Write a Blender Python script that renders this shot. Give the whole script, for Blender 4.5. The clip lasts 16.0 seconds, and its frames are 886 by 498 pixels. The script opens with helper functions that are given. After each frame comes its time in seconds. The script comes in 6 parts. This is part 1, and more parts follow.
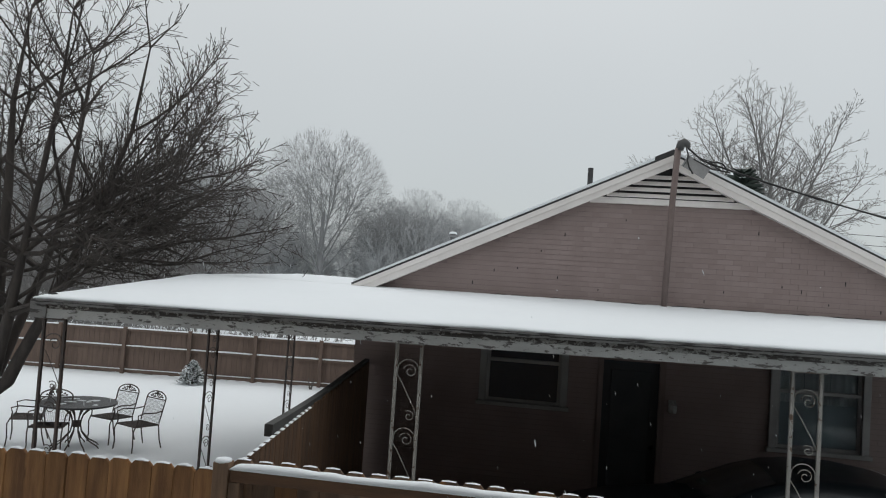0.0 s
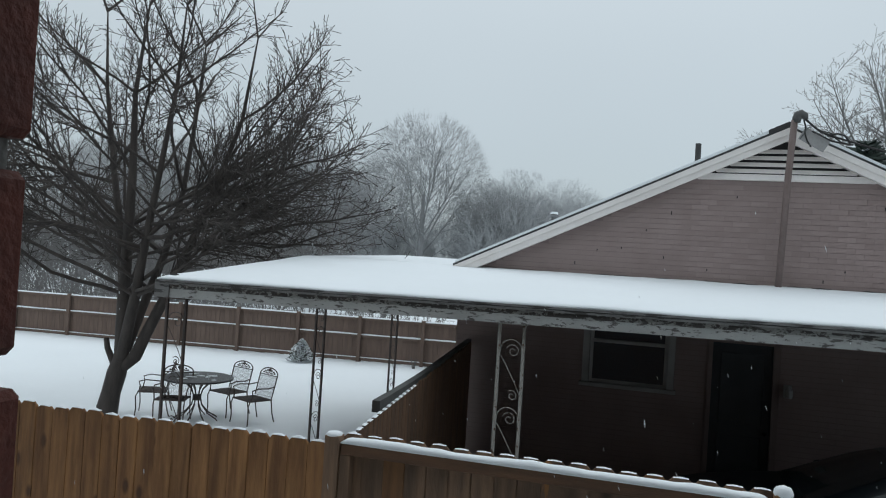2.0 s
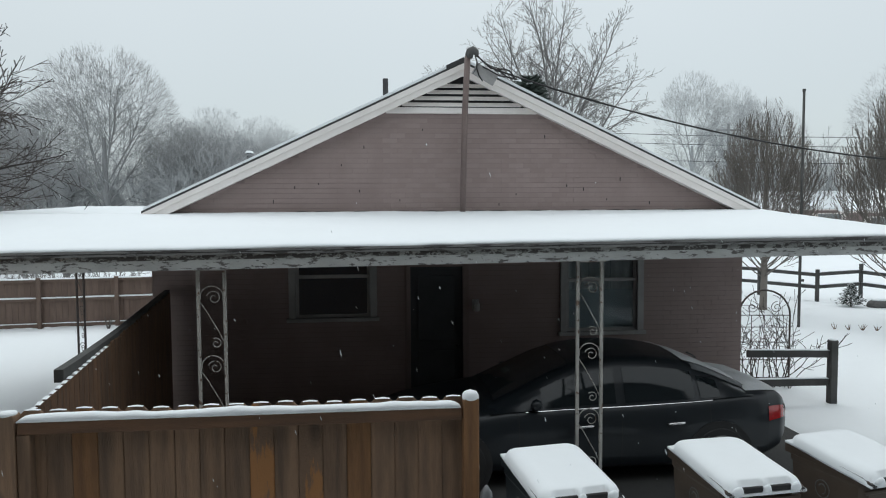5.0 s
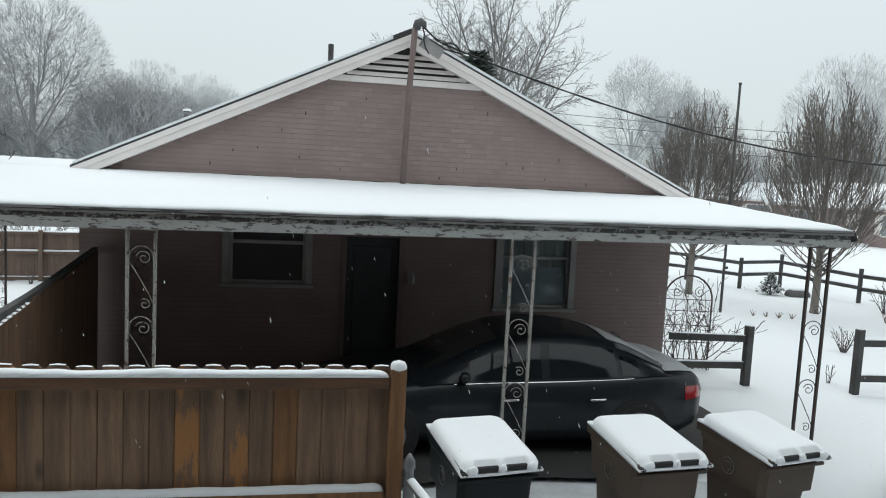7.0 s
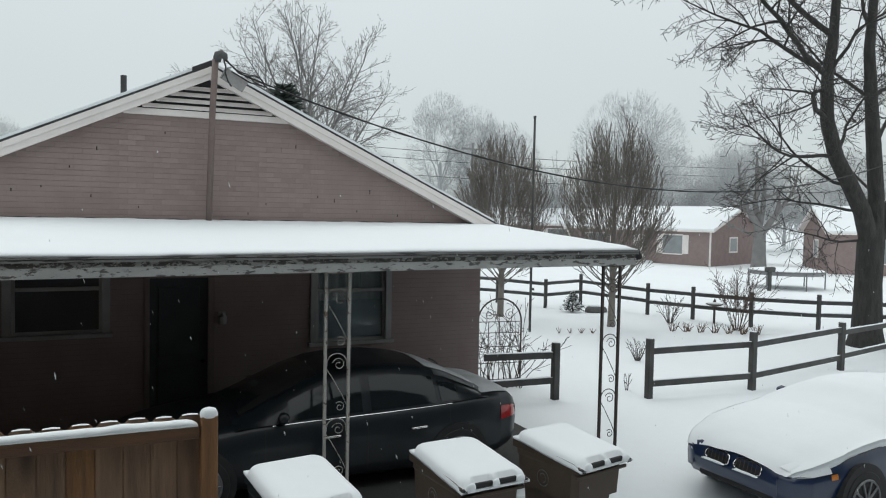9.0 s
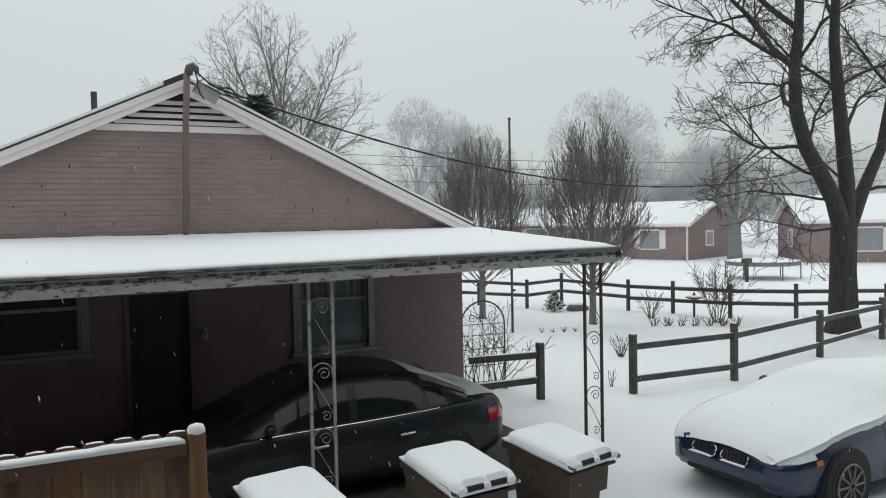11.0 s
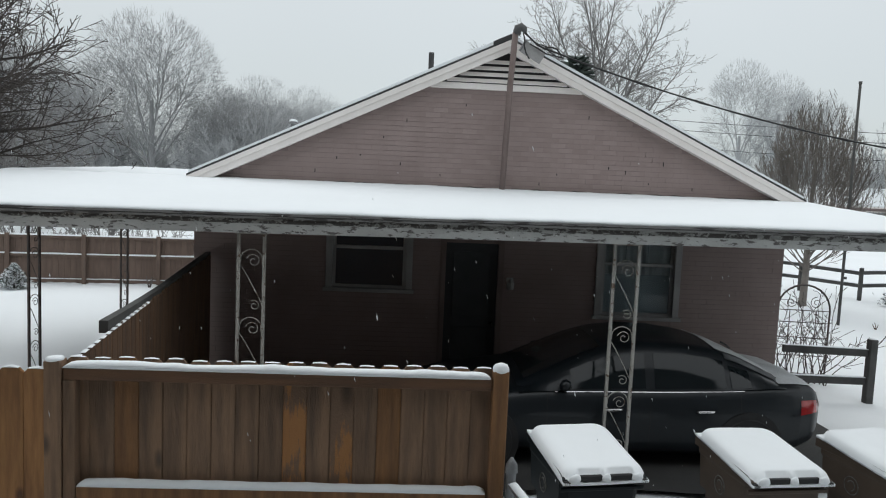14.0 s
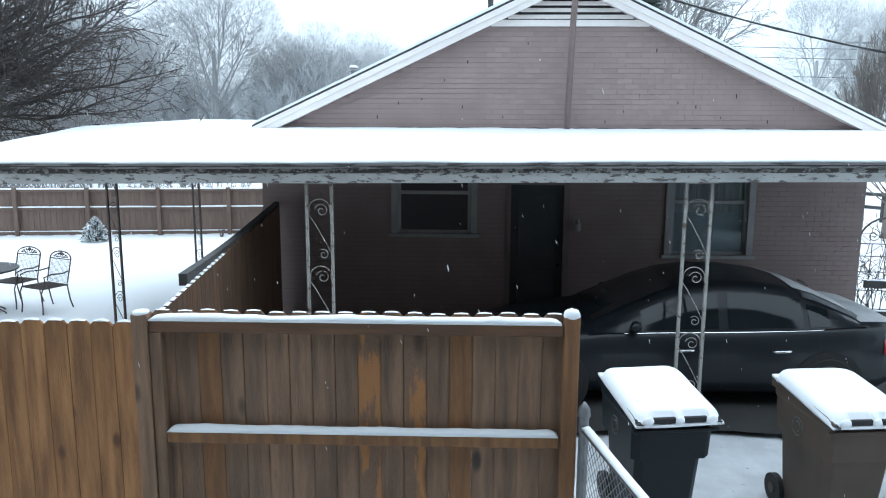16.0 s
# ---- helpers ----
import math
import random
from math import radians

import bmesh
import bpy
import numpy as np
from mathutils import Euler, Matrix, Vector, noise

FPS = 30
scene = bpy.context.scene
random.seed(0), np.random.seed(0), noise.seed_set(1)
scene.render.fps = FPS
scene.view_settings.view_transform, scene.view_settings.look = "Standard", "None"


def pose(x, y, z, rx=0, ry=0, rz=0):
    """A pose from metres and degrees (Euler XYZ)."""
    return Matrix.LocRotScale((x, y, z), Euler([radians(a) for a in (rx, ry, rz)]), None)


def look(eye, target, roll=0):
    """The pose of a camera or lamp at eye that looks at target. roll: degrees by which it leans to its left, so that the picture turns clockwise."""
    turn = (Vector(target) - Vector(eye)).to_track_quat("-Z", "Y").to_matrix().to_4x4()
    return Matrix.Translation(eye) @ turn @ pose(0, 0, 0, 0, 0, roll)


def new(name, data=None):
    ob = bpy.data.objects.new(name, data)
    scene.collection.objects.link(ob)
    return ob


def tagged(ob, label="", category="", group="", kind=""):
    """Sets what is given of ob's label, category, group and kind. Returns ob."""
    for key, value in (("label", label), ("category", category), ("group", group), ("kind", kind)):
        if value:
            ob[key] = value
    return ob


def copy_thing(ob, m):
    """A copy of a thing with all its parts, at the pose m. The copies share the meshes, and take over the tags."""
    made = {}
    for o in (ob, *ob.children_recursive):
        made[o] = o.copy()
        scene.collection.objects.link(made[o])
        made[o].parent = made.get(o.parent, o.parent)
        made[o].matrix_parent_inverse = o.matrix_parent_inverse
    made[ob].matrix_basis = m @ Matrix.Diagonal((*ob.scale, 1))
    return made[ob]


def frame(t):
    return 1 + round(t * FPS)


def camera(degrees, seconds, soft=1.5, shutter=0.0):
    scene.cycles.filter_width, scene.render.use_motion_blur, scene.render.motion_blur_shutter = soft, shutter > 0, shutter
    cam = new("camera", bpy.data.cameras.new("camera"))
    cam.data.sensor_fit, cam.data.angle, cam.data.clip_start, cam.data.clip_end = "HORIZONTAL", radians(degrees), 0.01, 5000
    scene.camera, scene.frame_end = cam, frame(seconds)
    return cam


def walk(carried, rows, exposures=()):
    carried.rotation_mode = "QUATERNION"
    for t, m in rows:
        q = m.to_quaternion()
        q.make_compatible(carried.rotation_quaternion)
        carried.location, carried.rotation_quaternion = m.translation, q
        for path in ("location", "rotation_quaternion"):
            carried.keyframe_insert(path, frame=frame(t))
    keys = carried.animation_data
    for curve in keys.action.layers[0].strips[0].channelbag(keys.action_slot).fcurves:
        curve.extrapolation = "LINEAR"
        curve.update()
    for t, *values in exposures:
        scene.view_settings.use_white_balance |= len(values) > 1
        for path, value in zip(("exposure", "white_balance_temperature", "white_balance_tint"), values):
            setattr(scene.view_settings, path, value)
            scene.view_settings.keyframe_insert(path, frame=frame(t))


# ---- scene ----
# ---------------------------------------------------------------- camera
cam = camera(61.32, 16.0, soft=1.1)
PATH = [
    (0.0, -0.0426, 0.0109, 3.1063, 8.700, 2.502, -3.835),
    (0.5, -0.0471, -0.0028, 3.1073, 9.630, 2.465, -3.671),
    (1.0, -0.0703, 0.0085, 3.1021, 12.744, 2.029, -4.246),
    (1.5, -0.0715, 0.0037, 3.0959, 17.183, 1.288, -3.804),
    (2.0, -0.0651, -0.0010, 3.0922, 16.327, 0.595, -3.571),
    (2.5, -0.0405, 0.0229, 3.0897, 12.230, 0.525, -5.291),
    (3.0, -0.0375, 0.0136, 3.0943, 7.017, -1.077, -3.902),
    (3.5, -0.0327, 0.0387, 3.0907, 5.751, -1.898, -3.616),
    (4.0, -0.0160, 0.0353, 3.0961, -1.390, -2.510, -1.927),
    (6.5, 0.0198, -0.0123, 3.0944, -8.147, -5.080, -0.011),
    (7.0, 0.0247, -0.0326, 3.1107, -10.463, -5.592, -2.919),
    (7.5, 0.0358, 0.0005, 3.0931, -14.979, -4.545, -3.512),
    (8.0, 0.0375, -0.0119, 3.1005, -17.924, -3.832, -3.603),
    (8.5, 0.0497, -0.0194, 3.1138, -21.096, -3.039, -2.812),
    (9.0, 0.0619, -0.0239, 3.1107, -24.599, -2.622, -1.122),
    (11.3, 0.0426, -0.0177, 3.1129, -26.141, -2.268, 1.335),
    (11.5, 0.0743, -0.0165, 3.1263, -25.622, -2.301, 1.548),
    (12.0, 0.0738, 0.0037, 3.1176, -22.000, -1.748, 1.878),
    (12.5, 0.0533, 0.0257, 3.1123, -15.606, -1.152, 0.089),
    (13.0, 0.0278, 0.0292, 3.1037, -11.728, -1.508, -0.401),
    (13.5, 0.0152, 0.0074, 3.0961, -8.034, -2.900, -1.376),
    (14.0, -0.0087, -0.0090, 3.0620, -3.078, -5.246, -2.487),
    (14.5, -0.0222, -0.0059, 3.0849, 0.074, -8.467, -0.430),
    (15.0, -0.0218, 0.0070, 3.0932, 0.727, -9.954, -0.747),
    (15.5, -0.0289, 0.0125, 3.0976, 1.269, -10.112, -0.223),
    (16.0, -0.0368, 0.0130, 3.0984, 1.525, -9.859, -0.286),
]
EXPOSURE = [(0.0, -0.22, 6600, 9), (1.2, -0.22, 6650, 10), (2.0, -0.22, 6100, 5), (3.0, -0.18, 6250, 6), (4.0, -0.06, 6300, 6), (6.5, 0.14, 6430, 6), (7.5, 0.20, 6450, 6), (9.0, 0.01, 6500, 6), (11.5, -0.09, 6640, 8), (13.0, -0.05, 6750, 8), (14.0, 0.02, 6500, 8), (14.5, 0.10, 6300, 7), (15.0, 0.47, 5900, 6), (16.0, 0.90, 5600, 4)]
walk(cam, [(t, pose(x, y, z, 90 + pitch, roll, yaw)) for t, x, y, z, yaw, pitch, roll in PATH], EXPOSURE)

# ---------------------------------------------------------------- overcast light
world = bpy.data.worlds.new("overcast_sky")
scene.world = world
world.use_nodes = True
wn, wl = world.node_tree.nodes, world.node_tree.links
wn.clear()
w_out, w_bg = wn.new("ShaderNodeOutputWorld"), wn.new("ShaderNodeBackground")
w_sky = wn.new("ShaderNodeTexSky")
w_sky.sky_type, w_sky.sun_disc = "NISHITA", False
w_sky.sun_elevation, w_sky.sun_rotation = radians(40), radians(200)
w_co, w_sep, w_map = wn.new("ShaderNodeTexCoord"), wn.new("ShaderNodeSeparateXYZ"), wn.new("ShaderNodeMapRange")
w_mix, w_mul, w_noise, w_add = wn.new("ShaderNodeMix"), wn.new("ShaderNodeMix"), wn.new("ShaderNodeTexNoise"), wn.new("ShaderNodeMapRange")
wl.new(w_co.outputs["Generated"], w_sep.inputs[0])
wl.new(w_sep.outputs["Z"], w_map.inputs["Value"])
w_map.inputs["From Min"].default_value, w_map.inputs["From Max"].default_value = 0.0, 1.0
w_map.inputs["To Min"].default_value, w_map.inputs["To Max"].default_value = 0.0, 1.0
w_mix.data_type = "RGBA"
w_mix.inputs["A"].default_value = (0.535, 0.57, 0.585, 1)      # snow haze at the horizon
w_mix.inputs["B"].default_value = (1.04, 1.07, 1.10, 1)       # thick cloud overhead
wl.new(w_map.outputs[0], w_mix.inputs["Factor"])
w_noise.inputs["Scale"].default_value, w_noise.inputs["Detail"].default_value = 1.6, 3.0
wl.new(w_co.outputs["Generated"], w_noise.inputs["Vector"])
w_add.inputs["To Min"].default_value, w_add.inputs["To Max"].default_value = 0.93, 1.07
wl.new(w_noise.outputs["Fac"], w_add.inputs["Value"])
w_mul.data_type, w_mul.blend_type = "RGBA", "MULTIPLY"
w_mul.inputs["Factor"].default_value = 1.0
wl.new(w_mix.outputs["Result"], w_mul.inputs["A"])
wl.new(w_add.outputs[0], w_mul.inputs["B"])
w_last = wn.new("ShaderNodeMix")
w_last.data_type = "RGBA"
w_last.inputs["Factor"].default_value = 0.012                   # a trace of blue sky behind the cloud
wl.new(w_mul.outputs["Result"], w_last.inputs["A"])
wl.new(w_sky.outputs[0], w_last.inputs["B"])
wl.new(w_last.outputs["Result"], w_bg.inputs["Color"])
w_bg.inputs["Strength"].default_value = 1.0
wl.new(w_bg.outputs[0], w_out.inputs[0])

sun = new("sun", bpy.data.lights.new("sun", "SUN"))
sun.data.energy, sun.data.angle, sun.data.color = 0.5, radians(40), (1.0, 0.98, 0.95)
sun.matrix_world = look((6, 34, 46), (0, 8, 0))


# ---------------------------------------------------------------- materials
def mat(name, a, b=None, scale=3.0, rough=0.7, bump=0.2, fine=60.0, metal=0.0, stretch=(1, 1, 1), vary=0.0, coat=0.0, depth=0.01, spec=0.5, grain=0.35):
    """A surface that varies between two colours at two scales, with fine relief."""
    b = b or tuple(c * 0.75 for c in a)
    m = bpy.data.materials.new(name)
    m.use_nodes = True
    n, l = m.node_tree.nodes, m.node_tree.links
    p = n["Principled BSDF"]
    co, mp = n.new("ShaderNodeTexCoord"), n.new("ShaderNodeMapping")
    l.new(co.outputs["Object"], mp.inputs["Vector"])
    mp.inputs["Scale"].default_value = stretch
    info, off = n.new("ShaderNodeObjectInfo"), n.new("ShaderNodeVectorMath")
    off.operation = "SCALE"
    off.inputs[0].default_value = (13.0, 7.0, 19.0)
    l.new(info.outputs["Random"], off.inputs["Scale"])
    l.new(off.outputs[0], mp.inputs["Location"])
    n1, n2 = n.new("ShaderNodeTexNoise"), n.new("ShaderNodeTexNoise")
    n1.inputs["Scale"].default_value, n1.inputs["Detail"].default_value = scale, 6
    n2.inputs["Scale"].default_value, n2.inputs["Detail"].default_value = fine, 3
    l.new(mp.outputs[0], n1.inputs["Vector"]), l.new(mp.outputs[0], n2.inputs["Vector"])
    r1 = n.new("ShaderNodeMapRange")
    r1.inputs["From Min"].default_value, r1.inputs["From Max"].default_value = 0.32, 0.68
    l.new(n1.outputs["Fac"], r1.inputs["Value"])
    mx = n.new("ShaderNodeMix")
    mx.data_type = "RGBA"
    mx.inputs["A"].default_value, mx.inputs["B"].default_value = (*a, 1), (*b, 1)
    l.new(r1.outputs[0], mx.inputs["Factor"])
    hs = n.new("ShaderNodeHueSaturation")
    l.new(mx.outputs["Result"], hs.inputs["Color"])
    val = n.new("ShaderNodeMath")
    val.operation = "MULTIPLY_ADD"
    l.new(n2.outputs["Fac"], val.inputs[0])
    val.inputs[1].default_value, val.inputs[2].default_value = grain, 1 - grain / 2
    v2 = n.new("ShaderNodeMath")
    v2.operation = "MULTIPLY_ADD"
    l.new(info.outputs["Random"], v2.inputs[0])
    v2.inputs[1].default_value = vary
    l.new(val.outputs[0], v2.inputs[2])
    l.new(v2.outputs[0], hs.inputs["Value"])
    l.new(hs.outputs["Color"], p.inputs["Base Color"])
    p.inputs["Roughness"].default_value, p.inputs["Metallic"].default_value = rough, metal
    p.inputs["Coat Weight"].default_value = coat
    p.inputs["Coat Roughness"].default_value = 0.12
    p.inputs["Specular IOR Level"].default_value = spec
    if bump:
        bp, ad = n.new("ShaderNodeBump"), n.new("ShaderNodeMath")
        ad.operation = "ADD"
        l.new(n1.outputs["Fac"], ad.inputs[0]), l.new(n2.outputs["Fac"], ad.inputs[1])
        bp.inputs["Strength"].default_value, bp.inputs["Distance"].default_value = bump, depth
        l.new(ad.outputs[0], bp.inputs["Height"])
        l.new(bp.outputs[0], p.inputs["Normal"])
    return m


def chipped(name, paint, under, amount=0.5, scale=9.0, rough=0.7, stretch=(1, 1, 1)):
    """Old paint that has flaked off in ragged patches."""
    m = mat(name, paint, tuple(c * 0.8 for c in paint), 4.0, rough, 0.3, 90)
    n, l = m.node_tree.nodes, m.node_tree.links
    p = n["Principled BSDF"]
    old = p.inputs["Base Color"].links[0].from_socket
    co, mp, ns = n.new("ShaderNodeTexCoord"), n.new("ShaderNodeMapping"), n.new("ShaderNodeTexNoise")
    l.new(co.outputs["Object"], mp.inputs["Vector"]), l.new(mp.outputs[0], ns.inputs["Vector"])
    mp.inputs["Scale"].default_value = stretch
    inf, sc = n.new("ShaderNodeObjectInfo"), n.new("ShaderNodeVectorMath")
    sc.operation = "SCALE"
    sc.inputs[0].default_value = (17.0, 11.0, 23.0)
    l.new(inf.outputs["Random"], sc.inputs["Scale"]), l.new(sc.outputs[0], mp.inputs["Location"])
    ns.inputs["Scale"].default_value, ns.inputs["Detail"].default_value, ns.inputs["Roughness"].default_value = scale, 8, 0.68
    rg = n.new("ShaderNodeMapRange")
    rg.inputs["From Min"].default_value, rg.inputs["From Max"].default_value = 1 - amount - 0.015, 1 - amount + 0.025
    l.new(ns.outputs["Fac"], rg.inputs["Value"])
    mx = n.new("ShaderNodeMix")
    mx.data_type = "RGBA"
    mx.inputs["B"].default_value = (*under, 1)
    l.new(rg.outputs[0], mx.inputs["Factor"]), l.new(old, mx.inputs["A"])
    l.new(mx.outputs["Result"], p.inputs["Base Color"])
    return m


def glass(name, tint=(0.9, 0.95, 0.95)):
    m = bpy.data.materials.new(name)
    m.use_nodes = True
    p = m.node_tree.nodes["Principled BSDF"]
    p.inputs["Base Color"].default_value = (*tint, 1)
    p.inputs["Roughness"].default_value = 0.03
    p.inputs["Transmission Weight"].default_value = 1.0
    p.inputs["IOR"].default_value = 1.3
    return m


SNOW = mat("snow", (0.85, 0.885, 0.905), (0.825, 0.86, 0.88), 0.35, 0.8, 0.06, 9.0, depth=0.02, spec=0.1, grain=0.03)
BRICK = mat("painted_brick", (0.300, 0.236, 0.222), (0.258, 0.200, 0.188), 2.2, 0.8, 0.4, 120, vary=0.045, grain=0.2)
MORTAR = mat("painted_mortar", (0.250, 0.196, 0.184), (0.215, 0.168, 0.158), 5.0, 0.9, 0.4, 150)
WHITE = mat("white_trim_paint", (0.84, 0.80, 0.77), (0.76, 0.72, 0.69), 3.0, 0.55, 0.12, 40, grain=0.12)
ROOFDARK = mat("roof_edge_metal", (0.03, 0.03, 0.032), (0.05, 0.05, 0.05), 6, 0.6, 0.2, 80)
FASCIA = chipped("flaking_fascia_paint", (0.43, 0.44, 0.43), (0.10, 0.095, 0.09), 0.435, 26.0, 0.75, (0.30, 1, 0.9))
PEELED = chipped("peeled_fascia_paint", (0.34, 0.345, 0.33), (0.07, 0.066, 0.062), 0.525, 30.0, 0.8, (0.45, 1, 0.8))
LEDGE = chipped("weathered_gutter_paint", (0.20, 0.20, 0.195), (0.055, 0.052, 0.05), 0.46, 9.0, 0.7, (0.3, 1, 2))
# Ceiling, unseen from above, set near black to deepen the shade beneath it.
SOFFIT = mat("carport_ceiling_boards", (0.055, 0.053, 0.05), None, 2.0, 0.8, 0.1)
IRON = chipped("white_iron_paint", (0.46, 0.45, 0.42), (0.15, 0.10, 0.07), 0.42, 14.0, 0.6)
IRONDARK = mat("rusty_dark_iron", (0.045, 0.040, 0.038), (0.085, 0.06, 0.05), 12, 0.6, 0.3, 90)
CEDAR = mat("orange_cedar", (0.34, 0.168, 0.062), (0.155, 0.072, 0.028), 2.2, 0.75, 0.5, 26, stretch=(9, 9, 0.9), vary=0.25, depth=0.006)
CEDARGREY = mat("weathered_cedar", (0.215, 0.132, 0.080), (0.105, 0.068, 0.045), 2.4, 0.8, 0.6, 26, stretch=(7, 7, 0.7), vary=0.55, depth=0.006)
CEDARRED = chipped("two_tone_cedar", (0.19, 0.118, 0.074), (0.33, 0.155, 0.055), 0.47, 1.0, 0.8, (9, 9, 1.3))
CEDARPOST = mat("cedar_post", (0.25, 0.125, 0.05), (0.15, 0.075, 0.035), 2.4, 0.8, 0.5, 26, stretch=(9, 9, 0.8), depth=0.006)
CEDARDARK = mat("wet_dark_cedar", (0.120, 0.062, 0.030), (0.062, 0.036, 0.022), 2.0, 0.8, 0.4, 26, stretch=(6, 6, 0.8), vary=0.25)
FARFENCE = mat("brown_fence_boards", (0.150, 0.106, 0.084), (0.118, 0.083, 0.067), 2.0, 0.85, 0.3, 20, stretch=(6, 6, 1), vary=0.2)
RAILWOOD = mat("grey_rail_wood", (0.088, 0.087, 0.084), (0.052, 0.052, 0.050), 3, 0.85, 0.5, 30, stretch=(1, 1, 1))
REDBRICK = mat("red_brick", (0.105, 0.024, 0.013), (0.062, 0.016, 0.010), 30, 0.85, 0.6, 260, depth=0.003)
GREYMORTAR = mat("grey_mortar", (0.16, 0.155, 0.145), (0.09, 0.088, 0.082), 40, 0.95, 0.6, 300, depth=0.003)
UNSEENWALL = mat("dark_unseen_wall", (0.065, 0.068, 0.07), (0.05, 0.052, 0.055), 2, 0.8, 0.2)
BINTAUPE = mat("taupe_bin_plastic", (0.088, 0.066, 0.050), (0.068, 0.051, 0.040), 3, 0.5, 0.15, 180, spec=0.2)
BINDARK = mat("dark_grey_bin_plastic", (0.006, 0.010, 0.012), (0.005, 0.008, 0.010), 3, 0.5, 0.15, 180, spec=0.2)
BLACK = mat("black_rubber", (0.012, 0.012, 0.013), (0.02, 0.02, 0.02), 8, 0.7, 0.1, 90)
CARBLACK = mat("black_car_paint", (0.008, 0.011, 0.014), (0.010, 0.014, 0.018), 2, 0.4, 0, coat=0.25, spec=0.35)
CARBLUE = mat("blue_car_paint", (0.008, 0.024, 0.070), (0.007, 0.02, 0.06), 2, 0.35, 0, coat=0.6)
CHROME = mat("chrome", (0.75, 0.75, 0.76), (0.7, 0.7, 0.7), 2, 0.15, 0, metal=1.0)
GALV = mat("galvanised_steel", (0.24, 0.245, 0.25), (0.17, 0.175, 0.18), 10, 0.5, 0.1, 90, metal=0.6)
CARGLASS = mat("tinted_car_glass", (0.010, 0.014, 0.016), (0.012, 0.016, 0.018), 2, 0.08, 0, spec=0.45)
TAILRED = mat("red_tail_lamp", (0.42, 0.02, 0.02), (0.3, 0.015, 0.015), 30, 0.15, 0, coat=0.6)
WINGLASS = mat("window_glass", (0.038, 0.048, 0.062), (0.048, 0.06, 0.072), 0.8, 0.12, 0, spec=0.3)
STORMGLASS = glass("storm_window_glass", (0.80, 0.86, 0.88))
NET = mat("pale_net_curtain", (0.80, 0.81, 0.80), (0.70, 0.71, 0.71), 5, 0.9, 0.2, 200)
REFLECTGREY = mat("reflected_snow_grey", (0.42, 0.47, 0.49), (0.36, 0.40, 0.42), 2, 0.8, 0.1)
FRAMEPAINT = mat("grey_window_paint", (0.37, 0.365, 0.36), (0.29, 0.285, 0.28), 3, 0.6, 0.15)
DOORPAINT = mat("dark_door_paint", (0.055, 0.06, 0.065), (0.04, 0.045, 0.05), 3, 0.6, 0.1)
MAST = mat("painted_conduit", (0.20, 0.150, 0.138), (0.16, 0.120, 0.11), 8, 0.55, 0.15, 60)
CABLE = mat("black_cable", (0.015, 0.015, 0.016), (0.025, 0.025, 0.025), 5, 0.6, 0)
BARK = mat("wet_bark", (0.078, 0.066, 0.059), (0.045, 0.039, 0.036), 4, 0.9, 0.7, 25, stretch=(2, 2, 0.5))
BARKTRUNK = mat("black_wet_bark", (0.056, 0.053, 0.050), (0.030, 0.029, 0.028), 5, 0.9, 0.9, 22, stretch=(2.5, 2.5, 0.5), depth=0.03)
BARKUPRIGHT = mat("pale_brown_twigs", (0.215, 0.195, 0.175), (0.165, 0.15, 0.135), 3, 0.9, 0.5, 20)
# Bark tones paled step by step with distance, snow haze put into colour.
BARKMID = mat("faintly_hazed_bark", (0.145, 0.130, 0.120), (0.105, 0.095, 0.09), 3, 0.9, 0.5, 20)
BARKDIM = mat("hazed_bark", (0.235, 0.23, 0.225), (0.195, 0.19, 0.187), 3, 0.9, 0.4, 20)
BARKFAR = mat("far_hazed_grey", (0.29, 0.295, 0.30), (0.25, 0.255, 0.26), 2, 0.9, 0.3, 12)
BARKMIST = mat("farthest_hazed_bark", (0.45, 0.465, 0.475), (0.41, 0.425, 0.435), 2, 0.9, 0.2, 12)



def add_knots(m, colour, scale=(5.2, 5.2, 2.6), size=0.17):
    """Dark round knots scattered over boards."""
    n, l = m.node_tree.nodes, m.node_tree.links
    p = n["Principled BSDF"]
    old = p.inputs["Base Color"].links[0].from_socket
    co, off, ad, mp, vo, rg, mx = (n.new("ShaderNode" + k) for k in ("TexCoord", "ObjectInfo", "VectorMath", "Mapping", "TexVoronoi", "MapRange", "Mix"))
    sc = n.new("ShaderNodeVectorMath")
    sc.operation, ad.operation = "SCALE", "ADD"
    sc.inputs[0].default_value = (0.0, 31.0, 47.0)
    l.new(off.outputs["Random"], sc.inputs["Scale"])
    l.new(co.outputs["Object"], ad.inputs[0]), l.new(sc.outputs[0], ad.inputs[1])
    l.new(ad.outputs[0], mp.inputs["Vector"])
    mp.inputs["Scale"].default_value = scale
    l.new(mp.outputs[0], vo.inputs["Vector"])
    vo.inputs["Scale"].default_value = 1.0
    rg.inputs["From Min"].default_value, rg.inputs["From Max"].default_value = size, size * 0.45
    l.new(vo.outputs["Distance"], rg.inputs["Value"])
    mx.data_type = "RGBA"
    mx.inputs["B"].default_value = (*colour, 1)
    l.new(rg.outputs[0], mx.inputs["Factor"]), l.new(old, mx.inputs["A"])
    l.new(mx.outputs["Result"], p.inputs["Base Color"])


